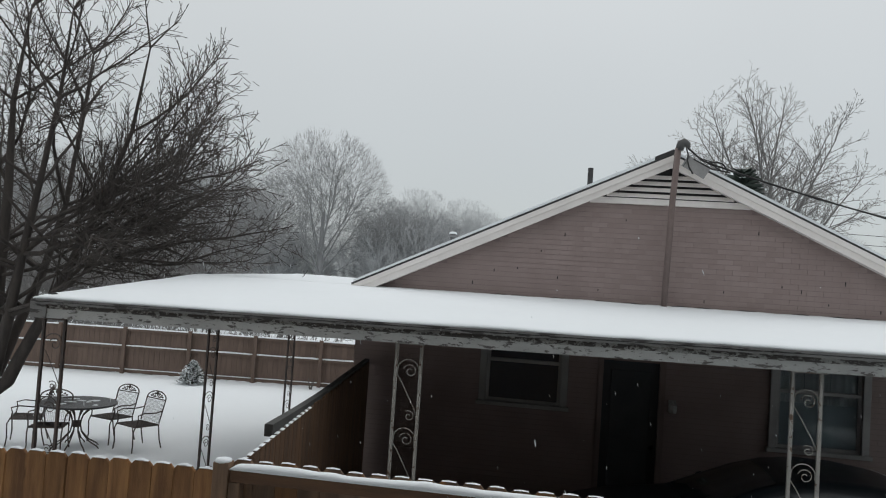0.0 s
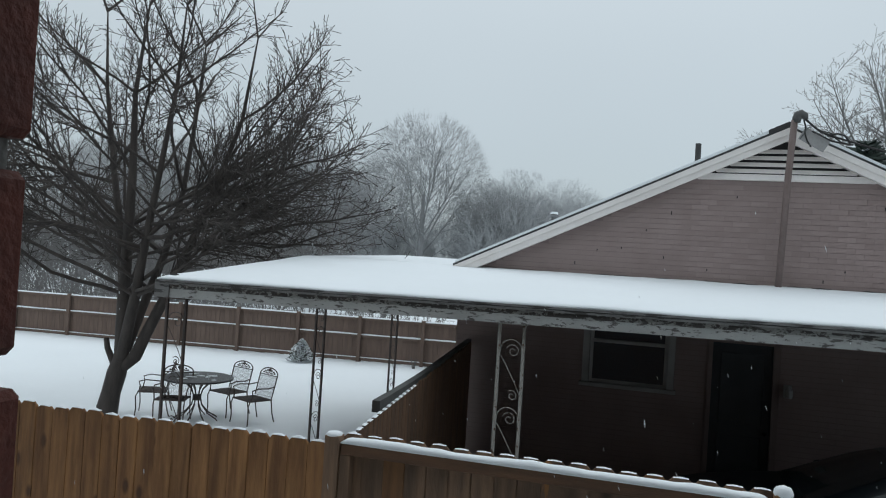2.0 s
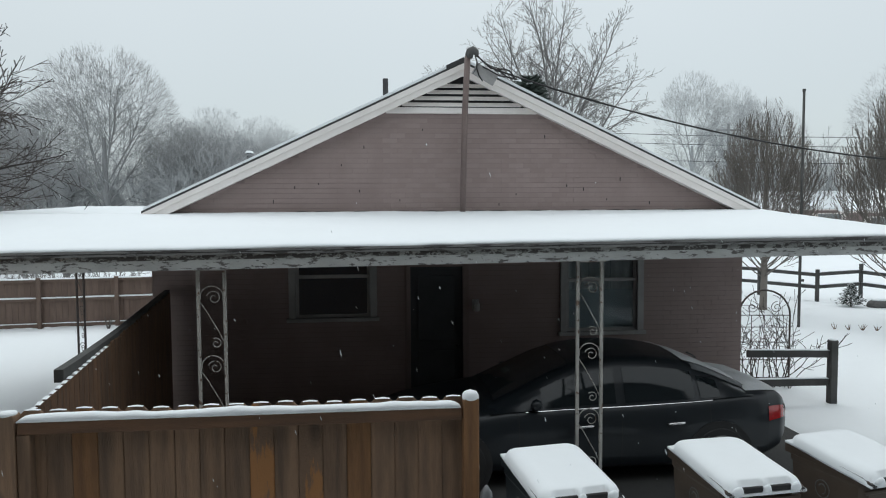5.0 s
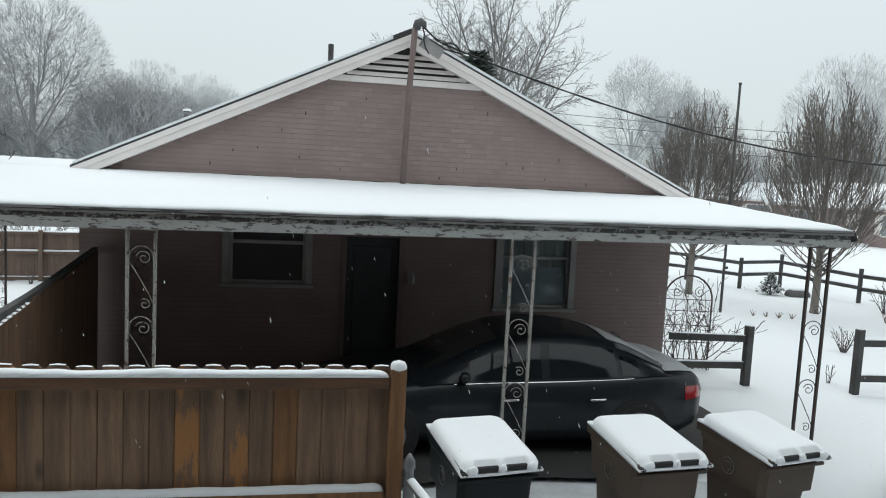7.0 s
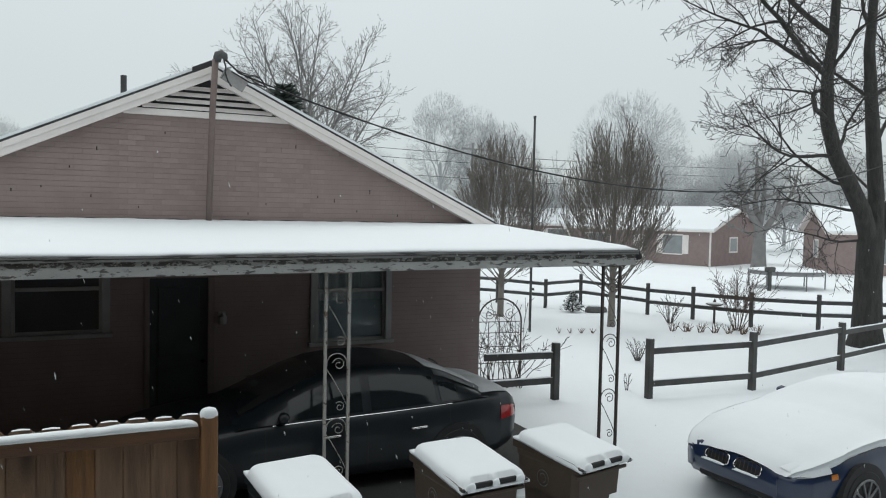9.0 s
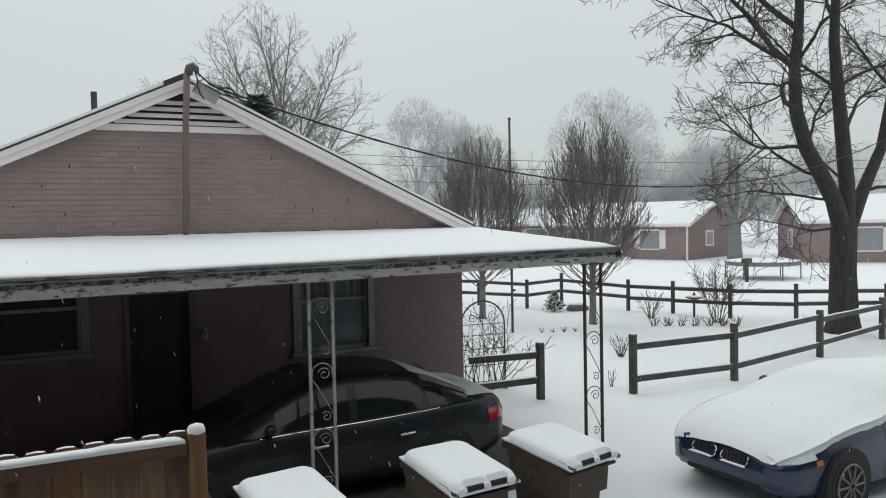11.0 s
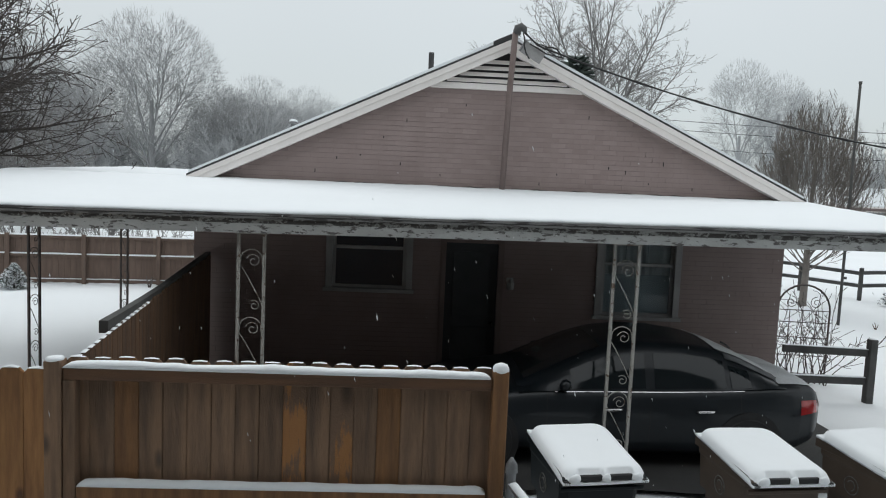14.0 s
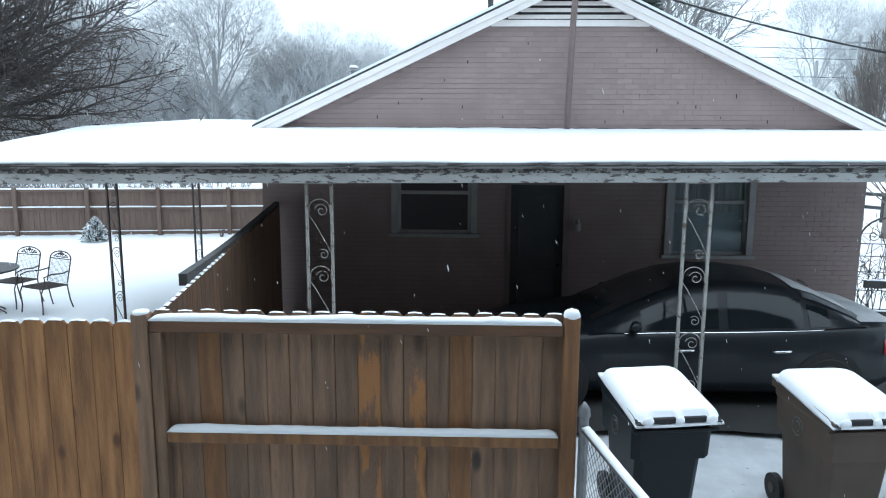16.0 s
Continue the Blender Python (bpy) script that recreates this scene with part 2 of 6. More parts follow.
add_knots(CEDAR, (0.10, 0.045, 0.02))
add_knots(CEDARGREY, (0.06, 0.045, 0.035), (4.0, 4.0, 1.6), 0.15)
add_knots(CEDARRED, (0.07, 0.045, 0.03), (4.0, 4.0, 1.2), 0.22)
SLUSH = chipped("trodden_snow", (0.70, 0.73, 0.75), (0.30, 0.30, 0.30), 0.345, 11.0, 0.7)
WETRAIL = mat("wet_cedar_rail", (0.16, 0.082, 0.042), (0.10, 0.055, 0.032), 2.4, 0.8, 0.5, 26, stretch=(1, 9, 9))
CASTGREY = mat("dull_cast_metal", (0.095, 0.095, 0.095), (0.06, 0.06, 0.06), 12, 0.6, 0.2, 80)

# ---------------------------------------------------------------- building helpers
def part(name, bm, material, parent=None, label="", smooth=False):
    me = bpy.data.meshes.new(name)
    bm.to_mesh(me)
    bm.free()
    if smooth:
        me.polygons.foreach_set("use_smooth", [True] * len(me.polygons))
    me.materials.append(material)
    ob = new(name, me)
    ob.parent = parent
    if label:
        tagged(ob, label)
    return ob


def thing(name, at, label, category, group="", kind="", turn=0.0):
    e = new(name)
    e.empty_display_size = 0.2
    e.matrix_basis = pose(*at, 0, 0, turn)
    return tagged(e, label, category, group, kind)


def box(bm, x0, x1, y0, y1, z0, z1, bevel=0.0, m=None):
    got = bmesh.ops.create_cube(bm, size=1.0, matrix=(m or Matrix()) @ Matrix.LocRotScale(((x0 + x1) / 2, (y0 + y1) / 2, (z0 + z1) / 2), None, (abs(x1 - x0), abs(y1 - y0), abs(z1 - z0))))
    if bevel:
        es = list({e for v in got["verts"] for e in v.link_edges})
        bmesh.ops.bevel(bm, geom=es, offset=bevel, segments=1, affect="EDGES", profile=0.5)
    return bm


def boxed(x0, x1, y0, y1, z0, z1, bevel=0.0):
    return box(bmesh.new(), x0, x1, y0, y1, z0, z1, bevel)


def tube(bm, pts, radius, sides=8, cap=True):
    """A round bar along a line of points; radius may be one number or one a point."""
    pts = [Vector(p) for p in pts]
    rad = radius if isinstance(radius, (list, tuple)) else [radius] * len(pts)
    rings, up = [], None
    for i, p in enumerate(pts):
        d = (pts[min(i + 1, len(pts) - 1)] - pts[max(i - 1, 0)]).normalized()
        if up is None:
            up = Vector((0, 0, 1)) if abs(d.z) < 0.9 else Vector((1, 0, 0))
        u = (up - d * up.dot(d)).normalized()
        w = d.cross(u)
        up = u
        rings.append([bm.verts.new(p + rad[i] * (math.cos(a) * u + math.sin(a) * w)) for a in (2 * math.pi * k / sides for k in range(sides))])
    for r, s in zip(rings, rings[1:]):
        for k in range(sides):
            bm.faces.new((r[k], r[(k + 1) % sides], s[(k + 1) % sides], s[k]))
    if cap:
        bm.faces.new(rings[0][::-1]), bm.faces.new(rings[-1])
    return bm


def prism(bm, outline, axis, lo, hi):
    """A flat outline pushed along an axis (0, 1 or 2); the outline gives the two other coordinates in order."""
    def at(p, h):
        q = list(p)
        q.insert(axis, h)
        return q
    a, b = [bm.verts.new(at(p, lo)) for p in outline], [bm.verts.new(at(p, hi)) for p in outline]
    bm.faces.new(a), bm.faces.new(b[::-1])
    for i in range(len(a)):
        j = (i + 1) % len(a)
        bm.faces.new((a[j], a[i], b[i], b[j]))
    bmesh.ops.recalc_face_normals(bm, faces=bm.faces)
    return bm


def sheet(bm, xs, ys, height):
    """A grid surface z = height(x, y)."""
    g = [[bm.verts.new((x, y, height(x, y))) for x in xs] for y in ys]
    for r, s in zip(g, g[1:]):
        for i in range(len(xs) - 1):
            bm.faces.new((r[i], r[i + 1], s[i + 1], s[i]))
    return bm


def spread(a, b, n):
    return [a + (b - a) * i / (n - 1) for i in range(n)]


# ---------------------------------------------------------------- ground
def ground_height(x, y):
    far = max(0.0, math.hypot(x, y - 8) - 22)
    return 0.05 * noise.noise((x * 0.25, y * 0.25, 0.3)) + 0.018 * noise.noise((x * 0.9, y * 0.9, 2.0)) - 0.02 + min(far, 60) * 0.004 * noise.noise((x * 0.03, y * 0.03, 5))


GX = sorted(set([round(v, 3) for v in spread(-26, 30, 150)] + [-1500, -700, -300, -150, -80, -50, -36, 40, 55, 80, 150, 300, 700, 1500]))
GY = sorted(set([round(v, 3) for v in spread(-4, 32, 100)] + [-300, -100, -40, -15, 38, 46, 56, 70, 90, 130, 200, 400, 900, 1800]))
ground = tagged(part("ground", sheet(bmesh.new(), GX, GY, ground_height), SNOW, smooth=True), "snow-covered lawn and driveway under an overcast sky", "ground", kind="structure")

# ---------------------------------------------------------------- brick house with gable
WALL_Y, X0, X1, XM, RIDGE, EAVE, HALF = 10.70, -2.92, 5.66, 1.415, 5.07, 3.004, 4.40
SLOPE = (RIDGE - EAVE) / HALF
house = thing("neighbour_house", (0, 0, 0), "single-storey mauve-painted brick house with a snowy gable roof", "house")


def roof_z(x):
    return RIDGE - SLOPE * abs(x - XM)


# openings in the gable wall: x from, x to, z from, z to
HOLES = [(-1.04, 0.16, 1.47, 2.42), (2.88, 4.10, 1.19, 2.42), (0.60, 1.48, 0.10, 2.25)]
wall = bmesh.new()
T = 0.22
cuts = sorted({X0, X1, *[h[0] for h in HOLES], *[h[1] for h in HOLES]})
for a, b in zip(cuts, cuts[1:]):
    z = -0.1
    for h in sorted((h for h in HOLES if h[0] <= a and h[1] >= b), key=lambda h: h[2]):
        box(wall, a, b, WALL_Y, WALL_Y + T, z, h[2])
        z = h[3]
    box(wall, a, b, WALL_Y, WALL_Y + T, z, 2.9)
prism(wall, [(X0, 2.9), (X1, 2.9), (X1, roof_z(X1) - 0.12), (XM, RIDGE - 0.12), (X0, roof_z(X0) - 0.12)], 1, WALL_Y, WALL_Y + T)
bmesh.ops.remove_doubles(wall, verts=wall.verts, dist=0.0004)
house_wall = part("front_wall", wall, MORTAR, house)
part("side_wall", boxed(X0, X0 + T, WALL_Y + T + 0.002, 22, -0.1, 2.98), MORTAR, house)
part("side_wall", boxed(X1 - T, X1, WALL_Y + T + 0.002, 22, -0.1, 2.98), MORTAR, house)
part("rear_wall", prism(bmesh.new(), [(X0, -0.1), (X1, -0.1), (X1, roof_z(X1) - 0.12), (XM, RIDGE - 0.12), (X0, roof_z(X0) - 0.12)], 1, 22.003, 22.2), MORTAR, house)

Y_ROOF = 10.52
for side in (-1, 1):
    xe = XM + side * HALF
    bm = bmesh.new()
    prism(bm, [(XM, RIDGE), (xe, EAVE), (xe, EAVE - 0.05), (XM, RIDGE - 0.06)], 1, Y_ROOF + 0.03, 22.5)
    part("roof_slope", bm, ROOFDARK, house)
    bm = bmesh.new()
    prism(bm, [(XM, RIDGE + 0.045), (xe - side * 0.02, EAVE + 0.045), (xe - side * 0.03, EAVE + 0.004), (XM, RIDGE + 0.004)], 1, Y_ROOF - 0.004, 22.4)
    part("roof_snow", bm, SNOW, house, "thin even layer of snow")
    bm = bmesh.new()      # dark drip edge along the rake
    prism(bm, [(XM, RIDGE + 0.002), (xe, EAVE + 0.002), (xe, EAVE - 0.03), (XM, RIDGE - 0.03)], 1, Y_ROOF - 0.012, Y_ROOF + 0.03)
    part("drip_edge", bm, ROOFDARK, house, "thin dark metal roof edge")
    bm = bmesh.new()      # rake board and its crown strip
    prism(bm, [(XM, RIDGE - 0.03), (xe, EAVE - 0.03), (xe, EAVE - 0.08), (xe - side * 0.22, EAVE - 0.098), (XM, RIDGE - 0.20)], 1, Y_ROOF, Y_ROOF + 0.03)
    part("rake_board", bm, WHITE, house, "white-painted rake board")
    bm = bmesh.new()
    prism(bm, [(XM, RIDGE - 0.03), (xe, EAVE - 0.03), (xe - side * 0.06, EAVE - 0.072), (XM, RIDGE - 0.115)], 1, Y_ROOF - 0.02, Y_ROOF)
    part("rake_moulding", bm, WHITE, house)
    bm = bmesh.new()
    prism(bm, [(XM, RIDGE - 0.14), (xe - side * 0.26, EAVE - 0.035), (xe - side * 0.26, EAVE - 0.075), (XM, RIDGE - 0.18)], 1, Y_ROOF + 0.03, WALL_Y)
    part("rake_soffit", bm, WHITE, house)

bm = bmesh.new()      # bare shingle where the wind has cleared the ridge
prism(bm, [(XM + 0.10, RIDGE + 0.012), (XM, RIDGE + 0.052), (XM - 0.24, RIDGE + 0.052 - 0.24 * SLOPE), (XM - 0.24, RIDGE - 0.24 * SLOPE), (XM, RIDGE - 0.01)], 1, Y_ROOF - 0.016, Y_ROOF + 0.30)
part("ridge_shingle", bm, ROOFDARK, house, "bare dark shingle at the ridge")

# louvred vent under the ridge
VZ = 4.43
bm = bmesh.new()
box(bm, XM - 1.08, XM + 1.08, WALL_Y - 0.05, WALL_Y, VZ - 0.07, VZ + 0.015, 0.005)
part("frieze_board", bm, WHITE, house)
bm = bmesh.new()
prism(bm, [(XM - 0.92, VZ + 0.015), (XM + 0.92, VZ + 0.015), (XM, VZ + 0.46)], 1, WALL_Y - 0.012, WALL_Y - 0.003)
vent = part("gable_vent", bm, BLACK, house, "white louvred triangular attic vent")
for k in range(4):
    z0 = VZ + 0.035 + k * 0.088
    half = 0.92 - (z0 - VZ) / 0.46 * 0.90
    if half < 0.06:
        continue
    bm = bmesh.new()
    box(bm, -half, half, -0.004, 0.004, -0.032, 0.032)
    ob = part("louvre_slat", bm, WHITE, vent)
    ob.matrix_basis = pose(XM, WALL_Y - 0.045, z0 + 0.02, -32)

# ---------------------------------------------------------------- carport
carport = thing("carport", (0, 0, 0), "flat-roofed carport with flaking fascia and snow on top", "carport")
CX0, CX1, CYF, CYB = -5.50, 5.95, 7.20, 10.64
F_TOP = (2.645, 2.735)        # fascia top at either end


def edge_z(x):
    return F_TOP[0] + (F_TOP[1] - F_TOP[0]) * (x - CX0) / (CX1 - CX0)


def deck_z(x, y):
    return edge_z(x) + (2.94 - edge_z(x)) * min(1.0, (y - CYF) / (CYB - CYF)) + max(0.0, y - CYB) * 0.02


def slab(bm, xs, ys, top, thick):
    g = [[bm.verts.new((x, y, top(x, y))) for x in xs] for y in ys]
    h = [[bm.verts.new((x, y, top(x, y) - thick)) for x in xs] for y in ys]
    nx, ny = len(xs), len(ys)
    for j in range(ny - 1):
        for i in range(nx - 1):
            bm.faces.new((g[j][i], g[j][i + 1], g[j + 1][i + 1], g[j + 1][i]))
            bm.faces.new((h[j][i], h[j + 1][i], h[j + 1][i + 1], h[j][i + 1]))
    rim = [(0, i) for i in range(nx)] + [(j, nx - 1) for j in range(1, ny)] + [(ny - 1, i) for i in range(nx - 2, -1, -1)] + [(j, 0) for j in range(ny - 2, 0, -1)]
    for (a, b), (c, d) in zip(rim, rim[1:] + rim[:1]):
        bm.faces.new((g[a][b], h[a][b], h[c][d], g[c][d]))
    return bm


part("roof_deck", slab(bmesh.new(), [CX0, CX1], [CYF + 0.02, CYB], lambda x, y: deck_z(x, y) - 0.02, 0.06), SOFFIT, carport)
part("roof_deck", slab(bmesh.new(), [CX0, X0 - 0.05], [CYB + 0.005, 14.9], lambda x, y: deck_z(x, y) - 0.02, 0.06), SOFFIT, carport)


def roof_snow_z(x, y):
    rim = min(1.0, (y - CYF + 0.03) / 0.10, (CX1 - x + 0.02) / 0.10, (x - CX0 + 0.02) / 0.10)
    return deck_z(x, y) - 0.005 + 0.045 * math.sqrt(max(rim, 0.02)) + 0.008 * noise.noise((x * 1.3, y * 1.3, 1)) + 0.006 * noise.noise((x * 5, y * 5, 4))


part("roof_snow", slab(bmesh.new(), spread(CX0 - 0.01, CX1 + 0.01, 120), [CYF - 0.012, CYF + 0.03] + spread(CYF + 0.1, CYB + 0.055, 26), roof_snow_z, 0.02), SNOW, carport, "smooth blanket of snow", True)
part("roof_snow", slab(bmesh.new(), spread(CX0 - 0.01, X0 - 0.06, 24), spread(CYB + 0.057, 14.93, 26), roof_snow_z, 0.05), SNOW, carport, "smooth blanket of snow", True)
for x0, x1, y0, y1 in ((CX0, CX1, CYF, CYF + 0.035),):
    bm = bmesh.new()
    prism(bm, [(x0, edge_z(x0) - 0.101), (x1, edge_z(x1) - 0.101), (x1, edge_z(x1) - 0.185), (x0, edge_z(x0) - 0.20)], 1, y0, y1)
    part("fascia_board", bm, FASCIA, carport, "fascia board with flaking grey paint")
    bm = bmesh.new()
    prism(bm, [(x0, edge_z(x0) - 0.055), (x1, edge_z(x1) - 0.055), (x1, edge_z(x1) - 0.1005), (x0, edge_z(x0) - 0.1005)], 1, y0 + 0.001, y1)
    part("upper_fascia_strip", bm, PEELED, carport, "upper strip of the fascia, mostly bare of paint")
    # Middle strip is a dark line painted for the shade between the trims.
    for nm, mt, top, low, out in (("roof_edge_trim", LEDGE, 0.002, 0.024, 0.040), ("shadow_line", ROOFDARK, 0.025, 0.031, 0.030), ("roof_edge_trim", LEDGE, 0.032, 0.054, 0.034)):
        bm = bmesh.new()
        prism(bm, [(x0 - 0.01, edge_z(x0) - top), (x1 + 0.01, edge_z(x1) - top), (x1 + 0.01, edge_z(x1) - low), (x0 - 0.01, edge_z(x0) - low)], 1, y0 - out, y1)
        part(nm, bm, mt, carport, "weathered metal roof edge, parted by a painted shadow line")
for x, y1, s in ((CX0, 14.9, 1), (CX1, CYB, -1)):
    bm = bmesh.new()
    a, b = sorted((x, x + s * 0.035))
    ys = [CYF + 0.037, CYB, y1] if y1 > CYB else [CYF + 0.037, CYB]
    prism(bm, [(y, deck_z(x, y) - 0.004) for y in ys] + [(y, deck_z(x, y) - 0.19) for y in reversed(ys)], 0, a, b)
    part("fascia_board", bm, FASCIA, carport, "fascia board with flaking grey paint")
bm = bmesh.new()
box(bm, CX0 - 0.03, CX0 + 0.16, CYF - 0.02, CYF + 0.0, 2.445, 2.63, 0.004)
part("corner_plate", bm, LEDGE, carport)


def snow_lump_small(rx, ry, h):
    bm = bmesh.new()
    bmesh.ops.create_icosphere(bm, subdivisions=2, radius=1.0)
    for v in bm.verts:
        v.co = Vector((v.co.x * rx, v.co.y * ry, max(v.co.z, -0.4) * h)) * (1 + 0.25 * noise.noise(v.co * 2))
    return bm


def scroll(bm, cx, cz, r, turns=1.6, flip=1, start=0.0, bar=0.006):
    pts = []
    for i in range(26):
        k = i / 25
        a = start + flip * k * turns * 2 * math.pi
        rr = r * (1 - 0.78 * k)
        pts.append((cx + rr * math.cos(a), 0, cz + rr * math.sin(a)))
    tube(bm, pts, bar, 5)
    return pts[0]


def iron_column(at, height, turn, material, width=0.25):
    """Two upright bars with scrollwork between them."""
    col = thing("iron_column", at, "ornamental wrought-iron carport column with scrolls and peeling paint", "column", "carport columns", turn=turn)
    for s in (-1, 1):
        part("upright_bar", boxed(s * width / 2 - 0.016, s * width / 2 + 0.016, -0.016, 0.016, -0.05, height, 0.003), material, col)
    part("cap_plate", boxed(-width / 2 - 0.03, width / 2 + 0.03, -0.05, 0.05, height - 0.012, height + 0.004), material, col)
    part("base_plate", boxed(-width / 2 - 0.03, width / 2 + 0.03, -0.05, 0.05, -0.05, 0.012), material, col)
    w = width / 2 - 0.018
    unit = 0.68
    top = height - 0.165
    k = 0
    while top - unit * k > 0.25:
        z = top - unit * k
        bm = bmesh.new()
        scroll(bm, 0.022, z - 0.115, w * 0.66, 1.35, -1, math.pi * 0.9, 0.005)
        part("scroll", bm, material, col)
        bm = bmesh.new()
        arc = [(-w + 0.0, 0, z - 0.13)] + [(-w * math.cos(a), 0, z - 0.10 + 0.10 * math.sin(a)) for a in spread(0.15, math.pi, 12)] + [(w, 0, z - 0.14)]
        tube(bm, arc, 0.006, 5)
        tube(bm, [(-w, 0, z - 0.16), (-w * 0.5, 0, z - 0.24), (w * 0.55, 0, z - 0.44), (w, 0, z - 0.54)], 0.005, 5)
        part("scroll_bar", bm, material, col)
        bm = bmesh.new()
        scroll(bm, 0.035, z - 0.56, w * 0.52, 1.3, -1, math.pi * 0.75, 0.005)
        part("scroll", bm, material, col)
        k += 1
    return col


for x in (-1.465, 2.285):
    iron_column((x, 7.40, 0.0), edge_z(x) - 0.205, 0, IRON)
# Right corner column given dark iron because its bars stand in silhouette.
iron_column((5.745, 7.40, 0.0), edge_z(5.75) - 0.20, 0, IRONDARK)
iron_column((-5.38, 7.40, 0.0), edge_z(-5.36) - 0.215, 0, IRONDARK)
iron_column((-5.24, 10.95, 0.0), 2.70, 82, IRONDARK)
iron_column((-5.24, 14.45, 0.0), 2.74, 82, IRONDARK)

part("gutter_end", tube(bmesh.new(), [(CX1 - 0.03, CYF + 0.10, edge_z(CX1) - 0.03), (CX1 + 0.07, CYF + 0.08, edge_z(CX1) - 0.04), (CX1 + 0.11, CYF + 0.08, edge_z(CX1) - 0.11)], [0.045, 0.05, 0.04], 8), BLACK, carport, "dark end of the gutter")

for x, y in ((-5.36, 7.30), (-5.40, 10.95), (-2.75, 10.60)):
    part("roof_debris", snow_lump_small(0.07, 0.04, 0.035), BLACK, carport, "small dark scrap on the roof edge").matrix_basis = pose(x, y, deck_z(x, y) + 0.025)


# ---------------------------------------------------------------- house fittings
def window_unit(name, x0, x1, z0, z1, label, mid=0.5):
    w = thing(name, (0, WALL_Y, 0), label, "window", kind="structure")
    fr = bmesh.new()
    c = 0.075
    box(fr, x0 - 0.02, x0 + c, -0.035, 0.06, z0, z1, 0.004)
    box(fr, x1 - c, x1 + 0.02, -0.035, 0.06, z0, z1, 0.004)
    box(fr, x0 + c, x1 - c, -0.035, 0.06, z1 - c, z1, 0.004)
    part("window_frame", fr, FRAMEPAINT, w)
    part("window_sill", boxed(x0 - 0.05, x1 + 0.05, -0.075, 0.06, z0 - 0.05, z0 + 0.005, 0.006), FRAMEPAINT, w)
    zm = z0 + (z1 - z0) * mid
    for a, b, dy in ((z0 + 0.005, zm + 0.02, 0.02), (zm - 0.02, z1 - c, 0.045)):
        s = bmesh.new()
        k = 0.045
        box(s, x0 + c, x0 + c + k, dy, dy + 0.03, a, b), box(s, x1 - c - k, x1 - c, dy, dy + 0.03, a, b)
        box(s, x0 + c + k, x1 - c - k, dy, dy + 0.03, a, a + k), box(s, x0 + c + k, x1 - c - k, dy, dy + 0.03, b - k, b)
        sash = part("sash", s, FRAMEPAINT, w)
        pane = part("pane", boxed(x0 + c + k, x1 - c - k, dy + 0.012, dy + 0.018, a + k, b - k), STORMGLASS if x0 > 2 else WINGLASS, sash)
        pane.visible_shadow = x0 < 2
    return w


window_unit("window_1", -1.04, 0.16, 1.47, 2.42, "shaded double-hung window with grey painted frame", 0.62)
w2 = window_unit("window_2", 2.88, 4.10, 1.19, 2.42, "double-hung window with grey frame under the carport", 0.62)
# Curtain whitened and a panel added to carry snow reflected in the glass.
for i in range(3):
    x = 2.985 + i * 0.335
    bm = bmesh.new()
    sheet(bm, spread(x, x + 0.325, 22), [0, 1], lambda a, b: 0)
    for v in bm.verts:
        v.co = Vector((v.co.x, 0.088 + 0.006 * math.sin(v.co.x * 62), 1.80 + 0.58 * v.co.y))
    bmesh.ops.solidify(bm, geom=bm.faces, thickness=0.003)
    part("curtain", bm, NET, w2, "pale net curtain")
part("blind", boxed(2.92, 4.06, 0.102, 0.108, 1.20, 2.40), REFLECTGREY, w2, "grey-blue panel, added for snow reflected in the panes")
door = thing("door_1", (1.04, WALL_Y, 0), "dark painted side door in deep shade", "door", kind="structure")
part("door_frame", box(box(boxed(-0.44, -0.38, -0.02, 0.1, 0.1, 2.25), 0.38, 0.44, -0.02, 0.1, 0.1, 2.25), -0.38, 0.38, -0.02, 0.1, 2.18, 2.25), MORTAR, door)
leaf = part("door_leaf", boxed(-0.38, 0.38, 0.05, 0.09, 0.1, 2.18), DOORPAINT, door)
for z0, z1 in ((0.25, 0.95), (1.1, 2.05)):
    part("door_panel", boxed(-0.27, 0.27, 0.036, 0.05, z0, z1, 0.006), DOORPAINT, leaf)
part("knob", tube(bmesh.new(), [(0.31, 0.05, 1.02), (0.31, 0.02, 1.02), (0.31, 0.0, 1.02)], [0.012, 0.028, 0.02], 10), CHROME, leaf)
lampb = thing("wall_lamp", (1.60, WALL_Y - 0.01, 1.62), "small grey wall lantern beside the door", "lamp")
part("back_plate", boxed(-0.05, 0.05, -0.02, 0.0, -0.08, 0.08, 0.005), FRAMEPAINT, lampb)
part("shade", tube(bmesh.new(), [(0, -0.09, -0.08), (0, -0.09, 0.02), (0, -0.09, 0.07)], [0.05, 0.055, 0.015], 8), FRAMEPAINT, lampb)
part("arm", tube(bmesh.new(), [(0, -0.02, 0.05), (0, -0.09, 0.08)], 0.008, 6), FRAMEPAINT, lampb)

# electric service mast
mast = thing("service_mast", (1.42, 10.56, 0), "painted conduit mast with a weatherhead above the ridge", "mast")
part("pipe", tube(bmesh.new(), [(-0.02, 0, 2.93), (0.005, -0.13, 4.4), (0.025, -0.26, 5.10)], 0.042, 12), MAST, mast, smooth=True)
bm = tube(bmesh.new(), [(0.045, -0.26, 5.07), (0.047, -0.26, 5.115), (0.060, -0.262, 5.155), (0.098, -0.268, 5.175), (0.140, -0.272, 5.150), (0.155, -0.275, 5.105)], [0.050, 0.056, 0.062, 0.060, 0.048, 0.026], 12)
part("weatherhead", bm, CASTGREY, mast, "dull grey cast weatherhead", True)
